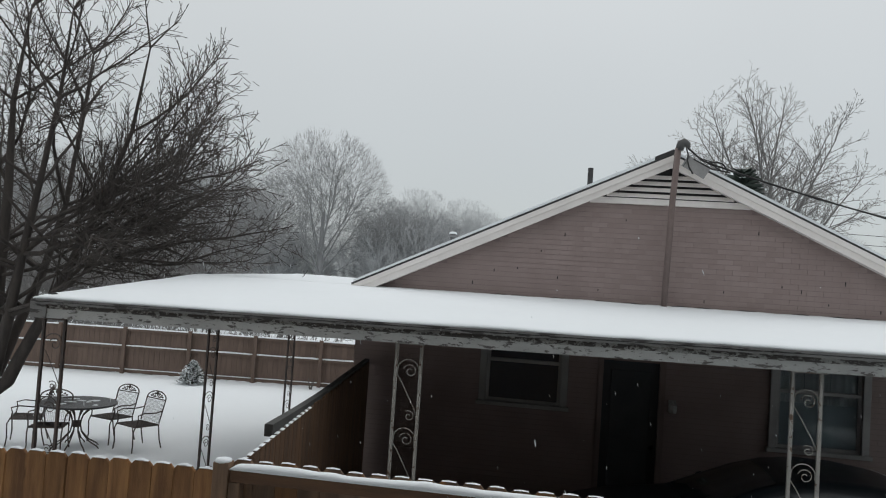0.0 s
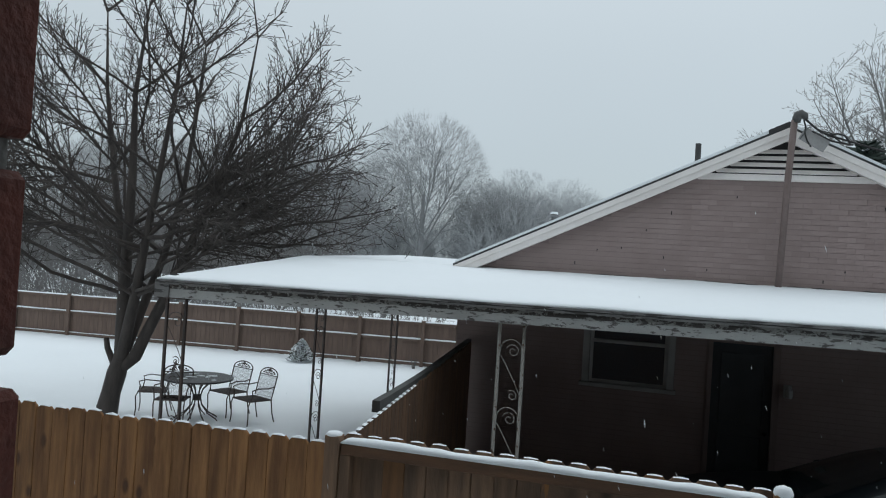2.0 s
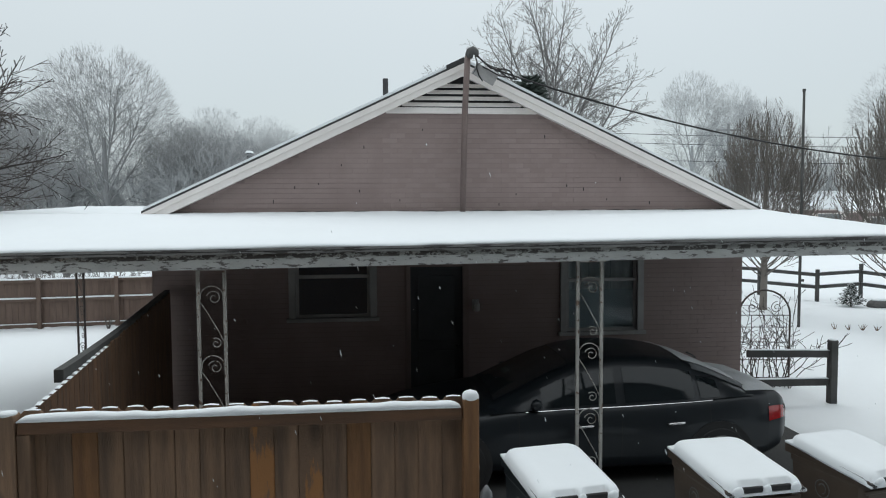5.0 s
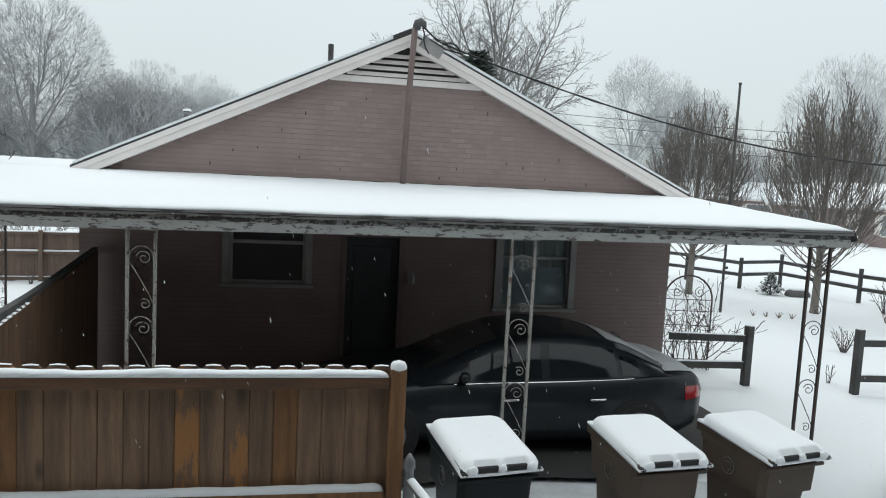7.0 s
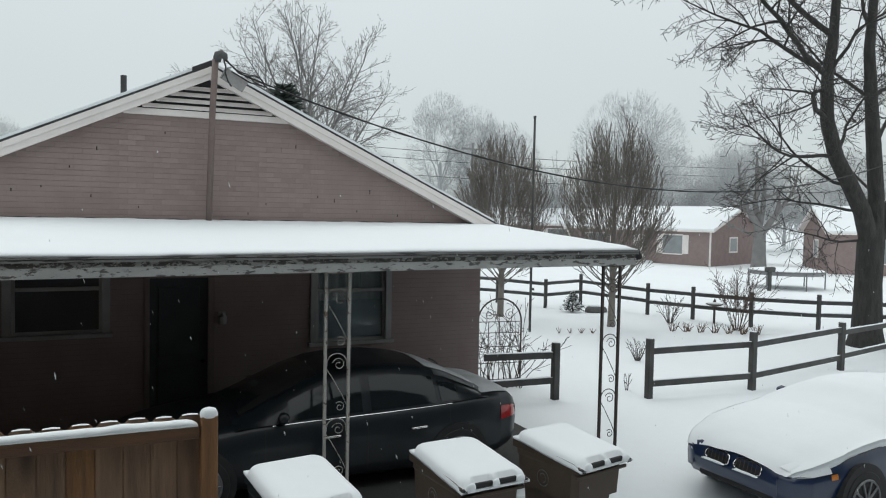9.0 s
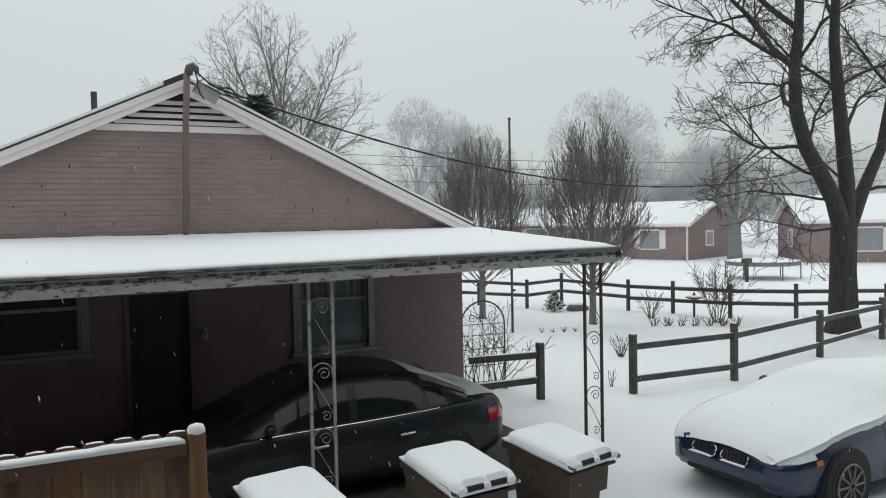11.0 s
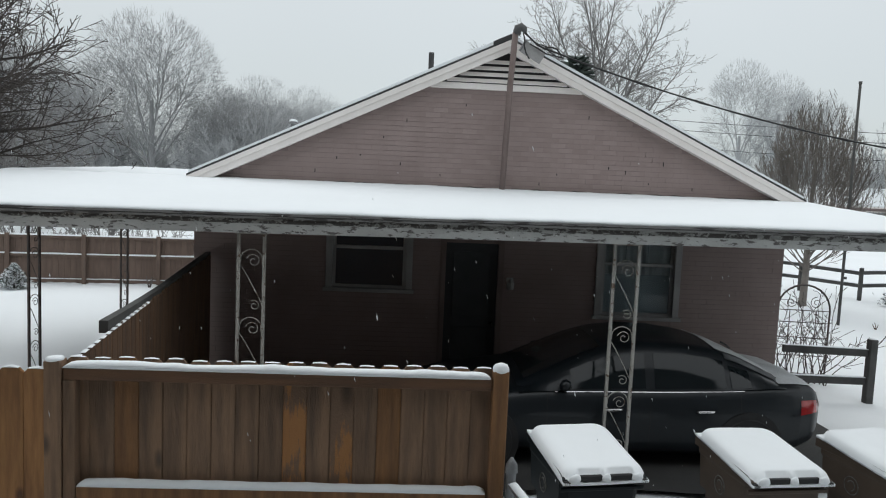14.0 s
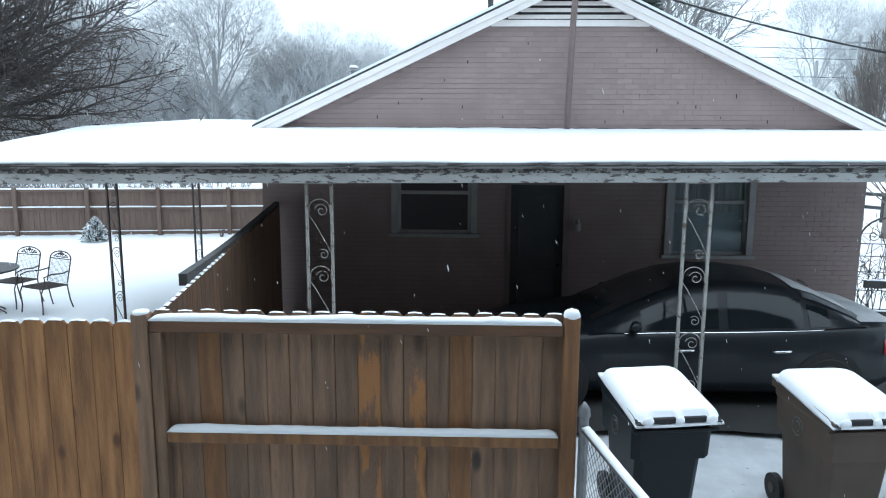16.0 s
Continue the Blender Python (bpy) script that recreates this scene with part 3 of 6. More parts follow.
for route, r in (([(0.13, 5.12), (0.24, 5.03), (0.33, 4.945), (0.42, 4.91), (0.52, 4.925), (0.60, 4.90), (0.65, 4.84), (0.67, 4.80)], 0.012),
                 ([(0.13, 5.10), (0.155, 5.02), (0.15, 4.94), (0.18, 4.84), (0.23, 4.76)], 0.010),
                 ([(0.23, 4.96), (0.34, 4.90), (0.46, 4.83), (0.58, 4.81), (0.70, 4.79)], 0.010),
                 ([(0.14, 5.13), (0.27, 5.00), (0.34, 4.96), (0.45, 4.93), (0.50, 4.86), (0.60, 4.80)], 0.008)):
    part("wire_loop", tube(bmesh.new(), [(x, -0.285 + 0.02 * math.sin(9 * x), z) for x, z in route], r, 6), CABLE, mast, "drooping black wire")
bm = bmesh.new()
box(bm, -0.17, 0.17, -0.012, 0.0, -0.085, 0.085)
plate = part("patch_plate", bm, FRAMEPAINT, mast, "loose pale grey metal flashing sheet")
plate.matrix_basis = pose(0.27, -0.23, 4.86, 0, 30, 0)
bm = bmesh.new()
tube(bm, [(0.10, -0.24, 4.86), (0.18, -0.28, 5.0), (0.26, -0.25, 5.03)], 0.008, 5)
part("bracket", bm, GALV, mast)

drop = thing("service_wire", (1.84, 10.3, 5.0), "twisted black service cable sagging from the mast", "cable")
bm = bmesh.new()
A, B = Vector((-0.02, -0.03, -0.085)), Vector((28.1, 3.7, 5.0))
pts = [A.lerp(B, s) - Vector((0, 0, 4 * SAG * s * (1 - s))) for SAG in (3.3,) for s in spread(0, 1, 60)]
part("cable", tube(bm, pts, 0.012, 6), CABLE, drop)
bm = bmesh.new()
for k in (0, 1):
    tube(bm, [p + 0.012 * Vector((0, math.sin(i * 1.9 + k * math.pi), math.cos(i * 1.9 + k * math.pi))) for i, p in enumerate(pts)], 0.007, 4)
part("wrapped_wire", bm, CABLE, drop)

stack = thing("vent_stack", (0.39, 12.62, 0), "short dark plumbing vent pipe on the roof", "vent pipe")
part("pipe", tube(bmesh.new(), [(0, 0, 4.5), (0, 0, 5.16)], 0.045, 12), ROOFDARK, stack)
part("collar", tube(bmesh.new(), [(0, 0, 4.5), (0, 0, 4.72)], [0.16, 0.06], 12), GALV, stack)
flash = bmesh.new()
box(flash, X0 + 0.02, X1 - 0.02, WALL_Y - 0.03, WALL_Y - 0.003, 2.93, 2.955)
part("wall_flashing", flash, ROOFDARK, house, "dark strip of flashing where roof meets wall")
bm = bmesh.new()
for i in range(14):
    x = -1.2 + i * 0.5 + random.uniform(-0.2, 0.2)
    tube(bm, [(x, WALL_Y - 0.055, 2.965), (x + random.uniform(0.05, 0.25), WALL_Y - 0.06, 2.985), (x + 0.4, WALL_Y - 0.05, 2.97)], 0.006, 4)
tagged(part("loose_wire", bm, CABLE, house, "loose thin cable lying along the wall"), kind="stuff")

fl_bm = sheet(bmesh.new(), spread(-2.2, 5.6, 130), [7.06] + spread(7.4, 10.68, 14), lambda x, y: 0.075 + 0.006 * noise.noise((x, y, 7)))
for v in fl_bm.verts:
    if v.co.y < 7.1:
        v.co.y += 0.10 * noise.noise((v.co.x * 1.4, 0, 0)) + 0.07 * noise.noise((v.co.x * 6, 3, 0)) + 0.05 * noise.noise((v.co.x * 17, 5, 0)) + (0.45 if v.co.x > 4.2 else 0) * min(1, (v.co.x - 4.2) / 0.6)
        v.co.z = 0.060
# Concrete set this dark to deepen the shade under the carport roof.
floor = part("carport_floor", fl_bm, mat("dark_concrete", (0.055, 0.054, 0.053), (0.03, 0.03, 0.03), 1.2, 0.75, 0.4, 60), None)
tagged(floor, "bare dark concrete floor under the carport", "floor", kind="structure")

drive = bmesh.new()
ring = [drive.verts.new((2.75 + 1.95 * math.cos(t) * (1 + 0.10 * noise.noise((3 * math.cos(t), 3 * math.sin(t), 1))), 6.55 + 0.85 * math.sin(t) * (1 + 0.12 * noise.noise((3 * math.cos(t), 3 * math.sin(t), 5))), 0.062)) for t in spread(0, 2 * math.pi * 59 / 60, 60)]
for v in ring:
    v.co.z = ground_height(v.co.x, v.co.y) + 0.006
hub = [drive.verts.new((2.75, 6.55, ground_height(2.75, 6.55) + 0.03))]
prev = ring
for k in (0.75, 0.5, 0.25):
    nxt = []
    for v in ring:
        x, y = 2.75 + (v.co.x - 2.75) * k, 6.55 + (v.co.y - 6.55) * k
        nxt.append(drive.verts.new((x, y, ground_height(x, y) + 0.016)))
    for i in range(60):
        drive.faces.new((prev[i], prev[(i + 1) % 60], nxt[(i + 1) % 60], nxt[i]))
    prev = nxt
for i in range(60):
    drive.faces.new((prev[i], prev[(i + 1) % 60], hub[0]))
tagged(part("driveway", drive, SLUSH), "grey trodden slush on the driveway beside the bins", "driveway", kind="structure")

# ---------------------------------------------------------------- own brick wall round the window
own = thing("wall_own_house", (0, 0, 0), "red brick window jamb with worn grey mortar, unseen sky-blocking walls added", "wall", kind="structure")
JX, JY = -0.268, 0.100
# Only the jamb is seen; long core, walls and roof added to block sky.
part("mortar_core", boxed(JX - 9.0, JX - 0.012, JY + 0.012, JY + 0.1, 0, 6.6), GREYMORTAR, own)
part("wall_panel", boxed(1.1, 12.0, JY, JY + 0.1, 0, 6.6), UNSEENWALL, own)
part("wall_below", boxed(JX - 0.010, 1.1, JY, JY + 0.1, 0, 2.30), UNSEENWALL, own)
part("wall_above", boxed(JX - 0.010, 1.1, JY, JY + 0.1, 4.0, 6.6), UNSEENWALL, own)
part("wall_end", boxed(JX - 9.2, JX - 9.0, JY - 7.0, JY + 0.1, 0, 6.6), UNSEENWALL, own)
part("wall_end", boxed(12.0, 12.2, JY - 7.0, JY + 0.1, 0, 6.6), UNSEENWALL, own)
part("wall_rear", boxed(JX - 9.2, 12.2, JY - 7.2, JY - 7.0, 0, 6.6), UNSEENWALL, own)
part("roof_slab", boxed(JX - 9.6, 12.6, JY - 7.4, JY + 0.5, 6.6, 6.8), ROOFDARK, own)
for k in range(18):
    z = 2.3940 + k * 0.0729
    for c in range(2):
        x1 = JX - c * 0.215 - (0.004 * random.random() if c == 0 else 0)
        b = boxed(x1 - 0.203, x1, JY - 0.002 - 0.004 * random.random(), JY + 0.103, z, z + 0.0619, 0.003)
        part("brick", b, REDBRICK, own)


# ---------------------------------------------------------------- cedar fences
def dog_ear(w, h, t=0.018, ear=0.03):
    bm = bmesh.new()
    for c, y0, y1 in ((0.0, 0.005, t), (0.0035, 0.0, 0.0048)):
        v = w / 2 - c
        prism(bm, [(-v, 0), (v, 0), (v, h - ear), (v - ear, h - c), (-v + ear, h - c), (-v, h - ear)], 1, y0, y1)
    return bm


def shared(name, me, parent, m, material):
    ob = new(name, me)
    ob.parent, ob.matrix_basis = parent, m
    return ob


def board_mesh(name, w, h, material, ear=0.03):
    bm = dog_ear(w, h, ear=ear)
    me = bpy.data.meshes.new(name)
    bm.to_mesh(me), bm.free()
    me.materials.append(material)
    return me


def snow_strip(x0, x1, y0, y1, z, thick, seed=0.0, n=40):
    """A ridge of snow lying on a rail, its height uneven."""
    bm = bmesh.new()
    prev = None
    for x in spread(x0, x1, n):
        k = min(1, (x - x0) / 0.05 + 0.25, (x1 - x) / 0.05 + 0.25)
        t = thick * k * (1 + 0.35 * noise.noise((x * 2.2, seed, 0)) + 0.2 * noise.noise((x * 9, seed, 3)))
        ring = [bm.verts.new(p) for p in ((x, y0, z), (x, y0 - 0.006, z + t * 0.5), (x, y0 + (y1 - y0) * 0.25, z + t * 0.95), (x, y0 + (y1 - y0) * 0.7, z + t), (x, y1, z + t * 0.5), (x, y1, z))]
        if prev:
            for i in range(6):
                bm.faces.new((prev[i], prev[(i + 1) % 6], ring[(i + 1) % 6], ring[i]))
        else:
            bm.faces.new(ring)
        prev = ring
    bm.faces.new(prev[::-1])
    bmesh.ops.recalc_face_normals(bm, faces=bm.faces)
    return bm


def snow_lump(rx, ry, h):
    bm = bmesh.new()
    bmesh.ops.create_uvsphere(bm, u_segments=14, v_segments=8, radius=1.0)
    for v in bm.verts:
        x, y, z = v.co
        s = 1 / max(abs(x), abs(y), 0.5) ** 0.35
        v.co = Vector((x * rx * s * 0.95, y * ry * s * 0.95, max(z, -0.15) * h + 0.006 * noise.noise(v.co * 3)))
    return bm


FY = 4.30
fence_l = thing("picket_fence", (0, 0, 0), "orange cedar privacy fence with dog-eared boards and snowy tips", "fence", "cedar fence sections")
kinds = [board_mesh("board", 0.1425, 1.90, m) for m in (CEDAR, CEDAR, CEDAR)]
for i in range(40):
    x = -2.045 - i * 0.1405
    h = random.uniform(-0.012, 0.01) - i * 0.0008
    shared("board", kinds[i % 3], fence_l, pose(x, FY - 0.03 + 0.004 * (i % 2), h, 0, random.uniform(-0.2, 0.2), 0), None)
    if i < 36:
        bm = snow_strip(-0.045, 0.045, -0.002, 0.022, 1.898, 0.014, i * 1.7, 8)
        part("snow_tip", bm, SNOW, fence_l).matrix_basis = pose(x, FY - 0.03, h)
part("rail", boxed(-7.7, -2.03, FY - 0.006, FY + 0.03, 1.62, 1.71), CEDARDARK, fence_l)
part("rail", boxed(-7.7, -2.03, FY - 0.006, FY + 0.03, 0.35, 0.44), CEDARDARK, fence_l)

panel = thing("fence_panel", (0, 0, 0), "weathered cedar fence panel with snow lying on its rails", "fence", "cedar fence sections")
tones = [board_mesh("board", 0.1392, 1.950, m) for m in (CEDARGREY, CEDARGREY, CEDARGREY, CEDARRED, CEDARGREY, CEDARPOST)]
order = [0, 1, 5, 2, 0, 1, 4, 2, 0, 3, 1, 3, 2, 5, 0, 4, 1, 2]
for i in range(18):
    x = -1.85 + i * 0.1395
    h = random.uniform(-0.006, 0.008)
    shared("board", tones[order[i]], panel, pose(x, FY + 0.058, h, 0, random.uniform(-0.05, 0.05), 0), None)
    bm = snow_strip(-0.042, 0.042, 0.0, 0.02, 1.949, 0.007, i * 2.3 + 40, 8)
    part("snow_tip", bm, SNOW, panel).matrix_basis = pose(x, FY + 0.058, h)
part("top_rail", boxed(-1.90, 0.565, FY - 0.02, FY + 0.055, 1.835, 1.905, 0.004), WETRAIL, panel, "dark wet top rail")
part("middle_rail", boxed(-1.83, 0.555, FY - 0.02, FY + 0.055, 1.135, 1.205, 0.004), CEDARPOST, panel)
part("bottom_rail", boxed(-1.83, 0.555, FY - 0.02, FY + 0.055, 0.30, 0.37, 0.004), CEDARPOST, panel)
part("side_batten", boxed(-1.905, -1.835, FY - 0.02, FY + 0.055, 0.05, 1.833, 0.004), CEDARGREY, panel)
part("rail_snow", snow_strip(-1.90, 0.555, FY - 0.028, FY + 0.05, 1.906, 0.034, 3.0, 90), SNOW, panel, "ridge of fresh snow", True)
part("rail_snow", snow_strip(-1.825, 0.552, FY - 0.028, FY + 0.05, 1.206, 0.032, 9.0, 90), SNOW, panel, "ridge of fresh snow", True)
part("post", boxed(-2.005, -1.91, FY - 0.035, FY + 0.06, -0.1, 1.945, 0.006), CEDARGREY, panel)
part("post", boxed(0.572, 0.662, FY - 0.035, FY + 0.06, -0.1, 1.955, 0.006), CEDARPOST, panel)
for x, h in ((-1.96, 0.022), (0.617, 0.045)):
    lump = part("post_snow", snow_lump(0.052, 0.055, h), SNOW, panel, "small cap of snow", True)
    lump.matrix_basis = pose(x, FY + 0.012, 1.955 if x > 0 else 1.945)

side = thing("side_fence", (0, 0, 0), "dark cedar fence running back to the house corner", "fence", "cedar fence sections")
S0, S1 = Vector((-1.93, 4.42, 0)), Vector((-2.66, 10.68, 0))
sdir = (S1 - S0).normalized()
sturn = math.degrees(math.atan2(sdir.y, sdir.x))
dark = board_mesh("board", 0.1404, 1.885, CEDARDARK)
n = int((S1 - S0).length / 0.1405)
for i in range(n):
    p = S0 + sdir * (0.07 + i * 0.1405)
    shared("board", dark, side, pose(p.x, p.y, random.uniform(-0.008, 0.008), 0, 0, sturn), None)
    if i < 16:
        part("snow_tip", snow_strip(-0.045, 0.045, -0.004, 0.022, 1.884, 0.012, i, 8), SNOW, side).matrix_basis = pose(p.x, p.y, 0, 0, 0, sturn)
rise = [(s, 1.915 + 0.05 * max(0.0, 1 - (s - 0.95) / 2.2) ** 1.6) for s in spread(0.95, (S1 - S0).length, 16)]
cap = part("cap_board", prism(bmesh.new(), rise + [(s, z - 0.09) for s, z in reversed(rise)], 1, 0.022, 0.085), RAILWOOD, side, "wet flat cap board, slightly bowed")
cap.matrix_basis = pose(S0.x, S0.y, 0, 0, 0, sturn)
for s in (1.1, 3.4, 5.8):
    p = S0 + sdir * s
    part("post", boxed(-0.045, 0.045, 0.03, 0.12, -0.1, 1.795), CEDARDARK, side).matrix_basis = pose(p.x, p.y, 0, 0, 0, sturn)

# chain-link fence beside the bins
chain = thing("chain_link_fence", (0.695, 4.22, 0), "low galvanised chain-link fence with snow on its rail", "fence", turn=-80)
part("post", tube(bmesh.new(), [(0, 0, -0.1), (0, 0, 1.36), (0, 0, 1.37), (0, 0, 1.42), (0, 0, 1.46)], [0.03, 0.03, 0.038, 0.034, 0.008], 10), GALV, chain, smooth=True)
part("top_rail", tube(bmesh.new(), [(0, 0, 1.29), (2.0, 0, 1.29)], 0.021, 10), GALV, chain, smooth=True)
part("rail_snow", snow_strip(0.03, 2.0, -0.022, 0.022, 1.306, 0.03, 5, 60), SNOW, chain, "thin ridge of snow", True)
bm = bmesh.new()
for i in range(-22, 36):
    for s in (1, -1):
        x = i * 0.062
        a, b = (x, 0.05), (x + 1.24, 1.29)
        if s < 0:
            a, b = (b[0], a[1]), (a[0], b[1])
        def clip(p, q, lim):
            return (lim, p[1] + (q[1] - p[1]) * (lim - p[0]) / (q[0] - p[0])) if (p[0] - lim) * (q[0] - lim) < 0 else p
        lo, hi = sorted((a, b))
        if hi[0] <= 0.02 or lo[0] >= 1.98:
            continue
        lo2, hi2 = clip(lo, hi, 0.02), clip(hi, lo, 1.98)
        tube(bm, [(lo2[0], 0.004 * s, lo2[1]), (hi2[0], 0.004 * s, hi2[1])], 0.0022, 3, False)
tagged(part("wire_mesh", bm, GALV, chain, "diamond wire mesh"), kind="stuff")


# ---------------------------------------------------------------- bins
def wheelie_bin(x, y, turn, plastic, label):
    b = thing("wheelie_bin", (x, y, 0), label, "bin", "bins beside the driveway", turn=turn)
    bm = bmesh.new()
    rows = [(0.02, 0.215, -0.23, 0.30), (0.06, 0.225, -0.24, 0.31), (0.655, 0.25, -0.315, 0.36), (0.675, 0.295, -0.355, 0.37), (0.93, 0.303, -0.372, 0.385), (0.95, 0.31, -0.385, 0.40), (0.985, 0.31, -0.385, 0.40)]
    rings = []
    for z, w, f, r in rows:
        k = 0.05
        rings.append([bm.verts.new((px, py, z)) for px, py in ((-w + k, f), (w - k, f), (w, f + k), (w, r - k), (w - k, r), (-w + k, r), (-w, r - k), (-w, f + k))])
    for p, q in zip(rings, rings[1:]):
        for i in range(8):
            bm.faces.new((p[i], p[(i + 1) % 8], q[(i + 1) % 8], q[i]))
    bm.faces.new(rings[0][::-1]), bm.faces.new(rings[-1])
    part("body", bm, plastic, b)
    bm = bmesh.new()
    prism(bm, [(-0.43, 0.985), (-0.43, 1.005), (-0.36, 1.03), (0.30, 1.085), (0.41, 1.05), (0.41, 0.99)], 0, -0.315, 0.315)
    lid = part("lid", bm, plastic, b)
    for s in (-1, 1):
        # Black blocks drawn for the dark openings behind the lid handles.
        part("handle_slot", boxed(s * 0.115 - 0.085, s * 0.115 + 0.085, -0.452, -0.425, 0.995, 1.038, 0.006), BLACK, lid, "black block in place of the dark handle opening")
        part("lid_tab", boxed(s * 0.29 - 0.03, s * 0.29 + 0.03, -0.455, -0.40, 0.965, 1.0, 0.008), BLACK, lid)
    bm = bmesh.new()
    xs, ys = spread(-0.325, 0.325, 35), spread(-0.455, 0.40, 41)
    def top(u, v):
        ex = 1 - min(1.0, (0.325 - abs(u)) / 0.13)
        ey = 1 - min(1.0, (0.40 - v) / 0.16, (v + 0.455) / 0.12)
        if v < -0.40 and 0.03 < abs(u) < 0.20:
            ey = 1.0
        e = max(0.0, 1 - (ex ** 2.2 + ey ** 2.2) ** (1 / 2.2))
        base = 1.005 + (v + 0.43) * 0.11
        return base + 0.066 * (1 - (1 - e) ** 2.4) ** 0.55 + 0.006 * noise.noise((u * 3 + x, v * 3, y)) - (0.012 if e == 0 else 0)
    slab(bm, xs, ys, top, 0.018)
    part("lid_snow", bm, SNOW, b, "thick rounded pillow of snow", True)
    for u, r in ((0.0, 0.034), (-0.235, 0.045), (0.235, 0.045)):
        part("snow_tuft", snow_lump_small(r, 0.024, 0.040), SNOW, b, "tuft of snow hanging over the lid edge", True).matrix_basis = pose(u, -0.452, 1.012)
    part("rim_bar", boxed(-0.32, 0.32, -0.40, -0.375, 0.90, 0.93, 0.006), plastic, b)
    for s in (-1, 1):
        w = part("wheel", tube(bmesh.new(), [(s * 0.22, 0.36, 0.12), (s * 0.27, 0.36, 0.12)], 0.12, 18), BLACK, b)
        part("hub", tube(bmesh.new(), [(s * 0.265, 0.36, 0.12), (s * 0.278, 0.36, 0.12)], 0.045, 10), plastic, w)
    bm = bmesh.new()
    ring = [(-0.302, 0.02 + 0.07 * math.cos(a), 0.80 + 0.07 * math.sin(a)) for a in spread(0, 2 * math.pi, 22)]
    tube(bm, ring, 0.005, 4)
    tube(bm, [(-0.302, 0.02 + 0.035 * math.cos(a), 0.80 + 0.04 * math.sin(a)) for a in spread(0.4, 4.6, 12)], 0.005, 4)
    part("moulded_emblem", bm, GREYMORTAR, b, "faded round embossed emblem")
    return b


wheelie_bin(1.45, 5.48, 8, BINDARK, "dark grey wheeled bin with a pillow of snow on its lid")
wheelie_bin(2.84, 5.49, 6, BINTAUPE, "taupe plastic wheeled bin with a snow-covered lid")
wheelie_bin(3.92, 5.56, 12, BINTAUPE, "taupe plastic wheeled bin beside the carport corner post, lid snowed over")


# ---------------------------------------------------------------- cars
LOWER = [  # along, underside, top at the middle, half width
    (0.00, 0.40, 0.60, 0.56), (0.06, 0.30, 0.66, 0.70), (0.20, 0.24, 0.71, 0.80), (0.55, 0.21, 0.79, 0.88), (1.0, 0.20, 0.86, 0.905), (1.4, 0.20, 0.91, 0.915),
    (2.0, 0.20, 0.93, 0.92), (2.8, 0.20, 0.945, 0.92), (3.5, 0.20, 0.97, 0.915), (4.0, 0.22, 1.00, 0.90), (4.3, 0.26, 0.995, 0.86), (4.48, 0.32, 0.97, 0.80), (4.57, 0.40, 0.90, 0.72), (4.61, 0.50, 0.80, 0.62)]
UPPER = [  # along, roof height, half width at the roof
    (1.22, 0.90, 0.70), (1.55, 1.05, 0.68), (1.95, 1.235, 0.64), (2.25, 1.335, 0.615), (2.6, 1.38, 0.61), (3.0, 1.375, 0.605), (3.35, 1.33, 0.60), (3.65, 1.24, 0.595), (3.92, 1.12, 0.60), (4.14, 1.02, 0.62)]
LOW_UPPER = [  # the lower roof of the two-seater
    (1.45, 0.91, 0.70), (1.80, 0.99, 0.66), (2.10, 1.08, 0.62), (2.40, 1.125, 0.60), (2.80, 1.13, 0.60), (3.15, 1.10, 0.60), (3.45, 1.06, 0.60), (3.75, 1.02, 0.60), (4.0, 0.99, 0.62)]


def between(table, x):
    x = max(table[0][0], min(table[-1][0], x))
    for p, q in zip(table, table[1:]):
        if x <= q[0]:
            k = (x - p[0]) / (q[0] - p[0])
            k = k if q[0] - p[0] < 0.3 else k
            return [a + (b - a) * k for a, b in zip(p, q)][1:]


def low_section(x):
    lo, top, w = between(LOWER, x)
    m = lo + (top - lo) * 0.52
    return [(0, lo), (w * 0.86, lo), (w * 0.965, lo + 0.07), (w * 0.985, m - 0.14), (w, m), (w * 0.992, m + 0.11), (w * 0.955, top - 0.085), (w * 0.90, top - 0.03), (w * 0.62, top + 0.005), (0, top + 0.02)]


def cabin_section(table):
    return lambda x: up_section(x, table)


def up_section(x, table=UPPER):
    top, w = between(table, x)
    belt = between(LOWER, x)[1] - 0.045
    wb = min(0.865, between(LOWER, x)[2] * 0.945)
    hi = max(top - 0.055, belt + 0.002)
    return [(wb, belt), (wb - (wb - w - 0.045) * 0.5 + 0.012, belt + (hi - belt) * 0.55), (w + 0.045, hi), (w - 0.03, max(top - 0.012, belt + 0.004)), (w * 0.55, top + 0.012), (0, top + 0.02)]


def along(pts, s):
    """The point at share s of a section's corners."""
    k = s * (len(pts) - 1)
    i = min(int(k), len(pts) - 2)
    return tuple(a + (b - a) * (k - i) for a, b in zip(pts[i], pts[i + 1]))


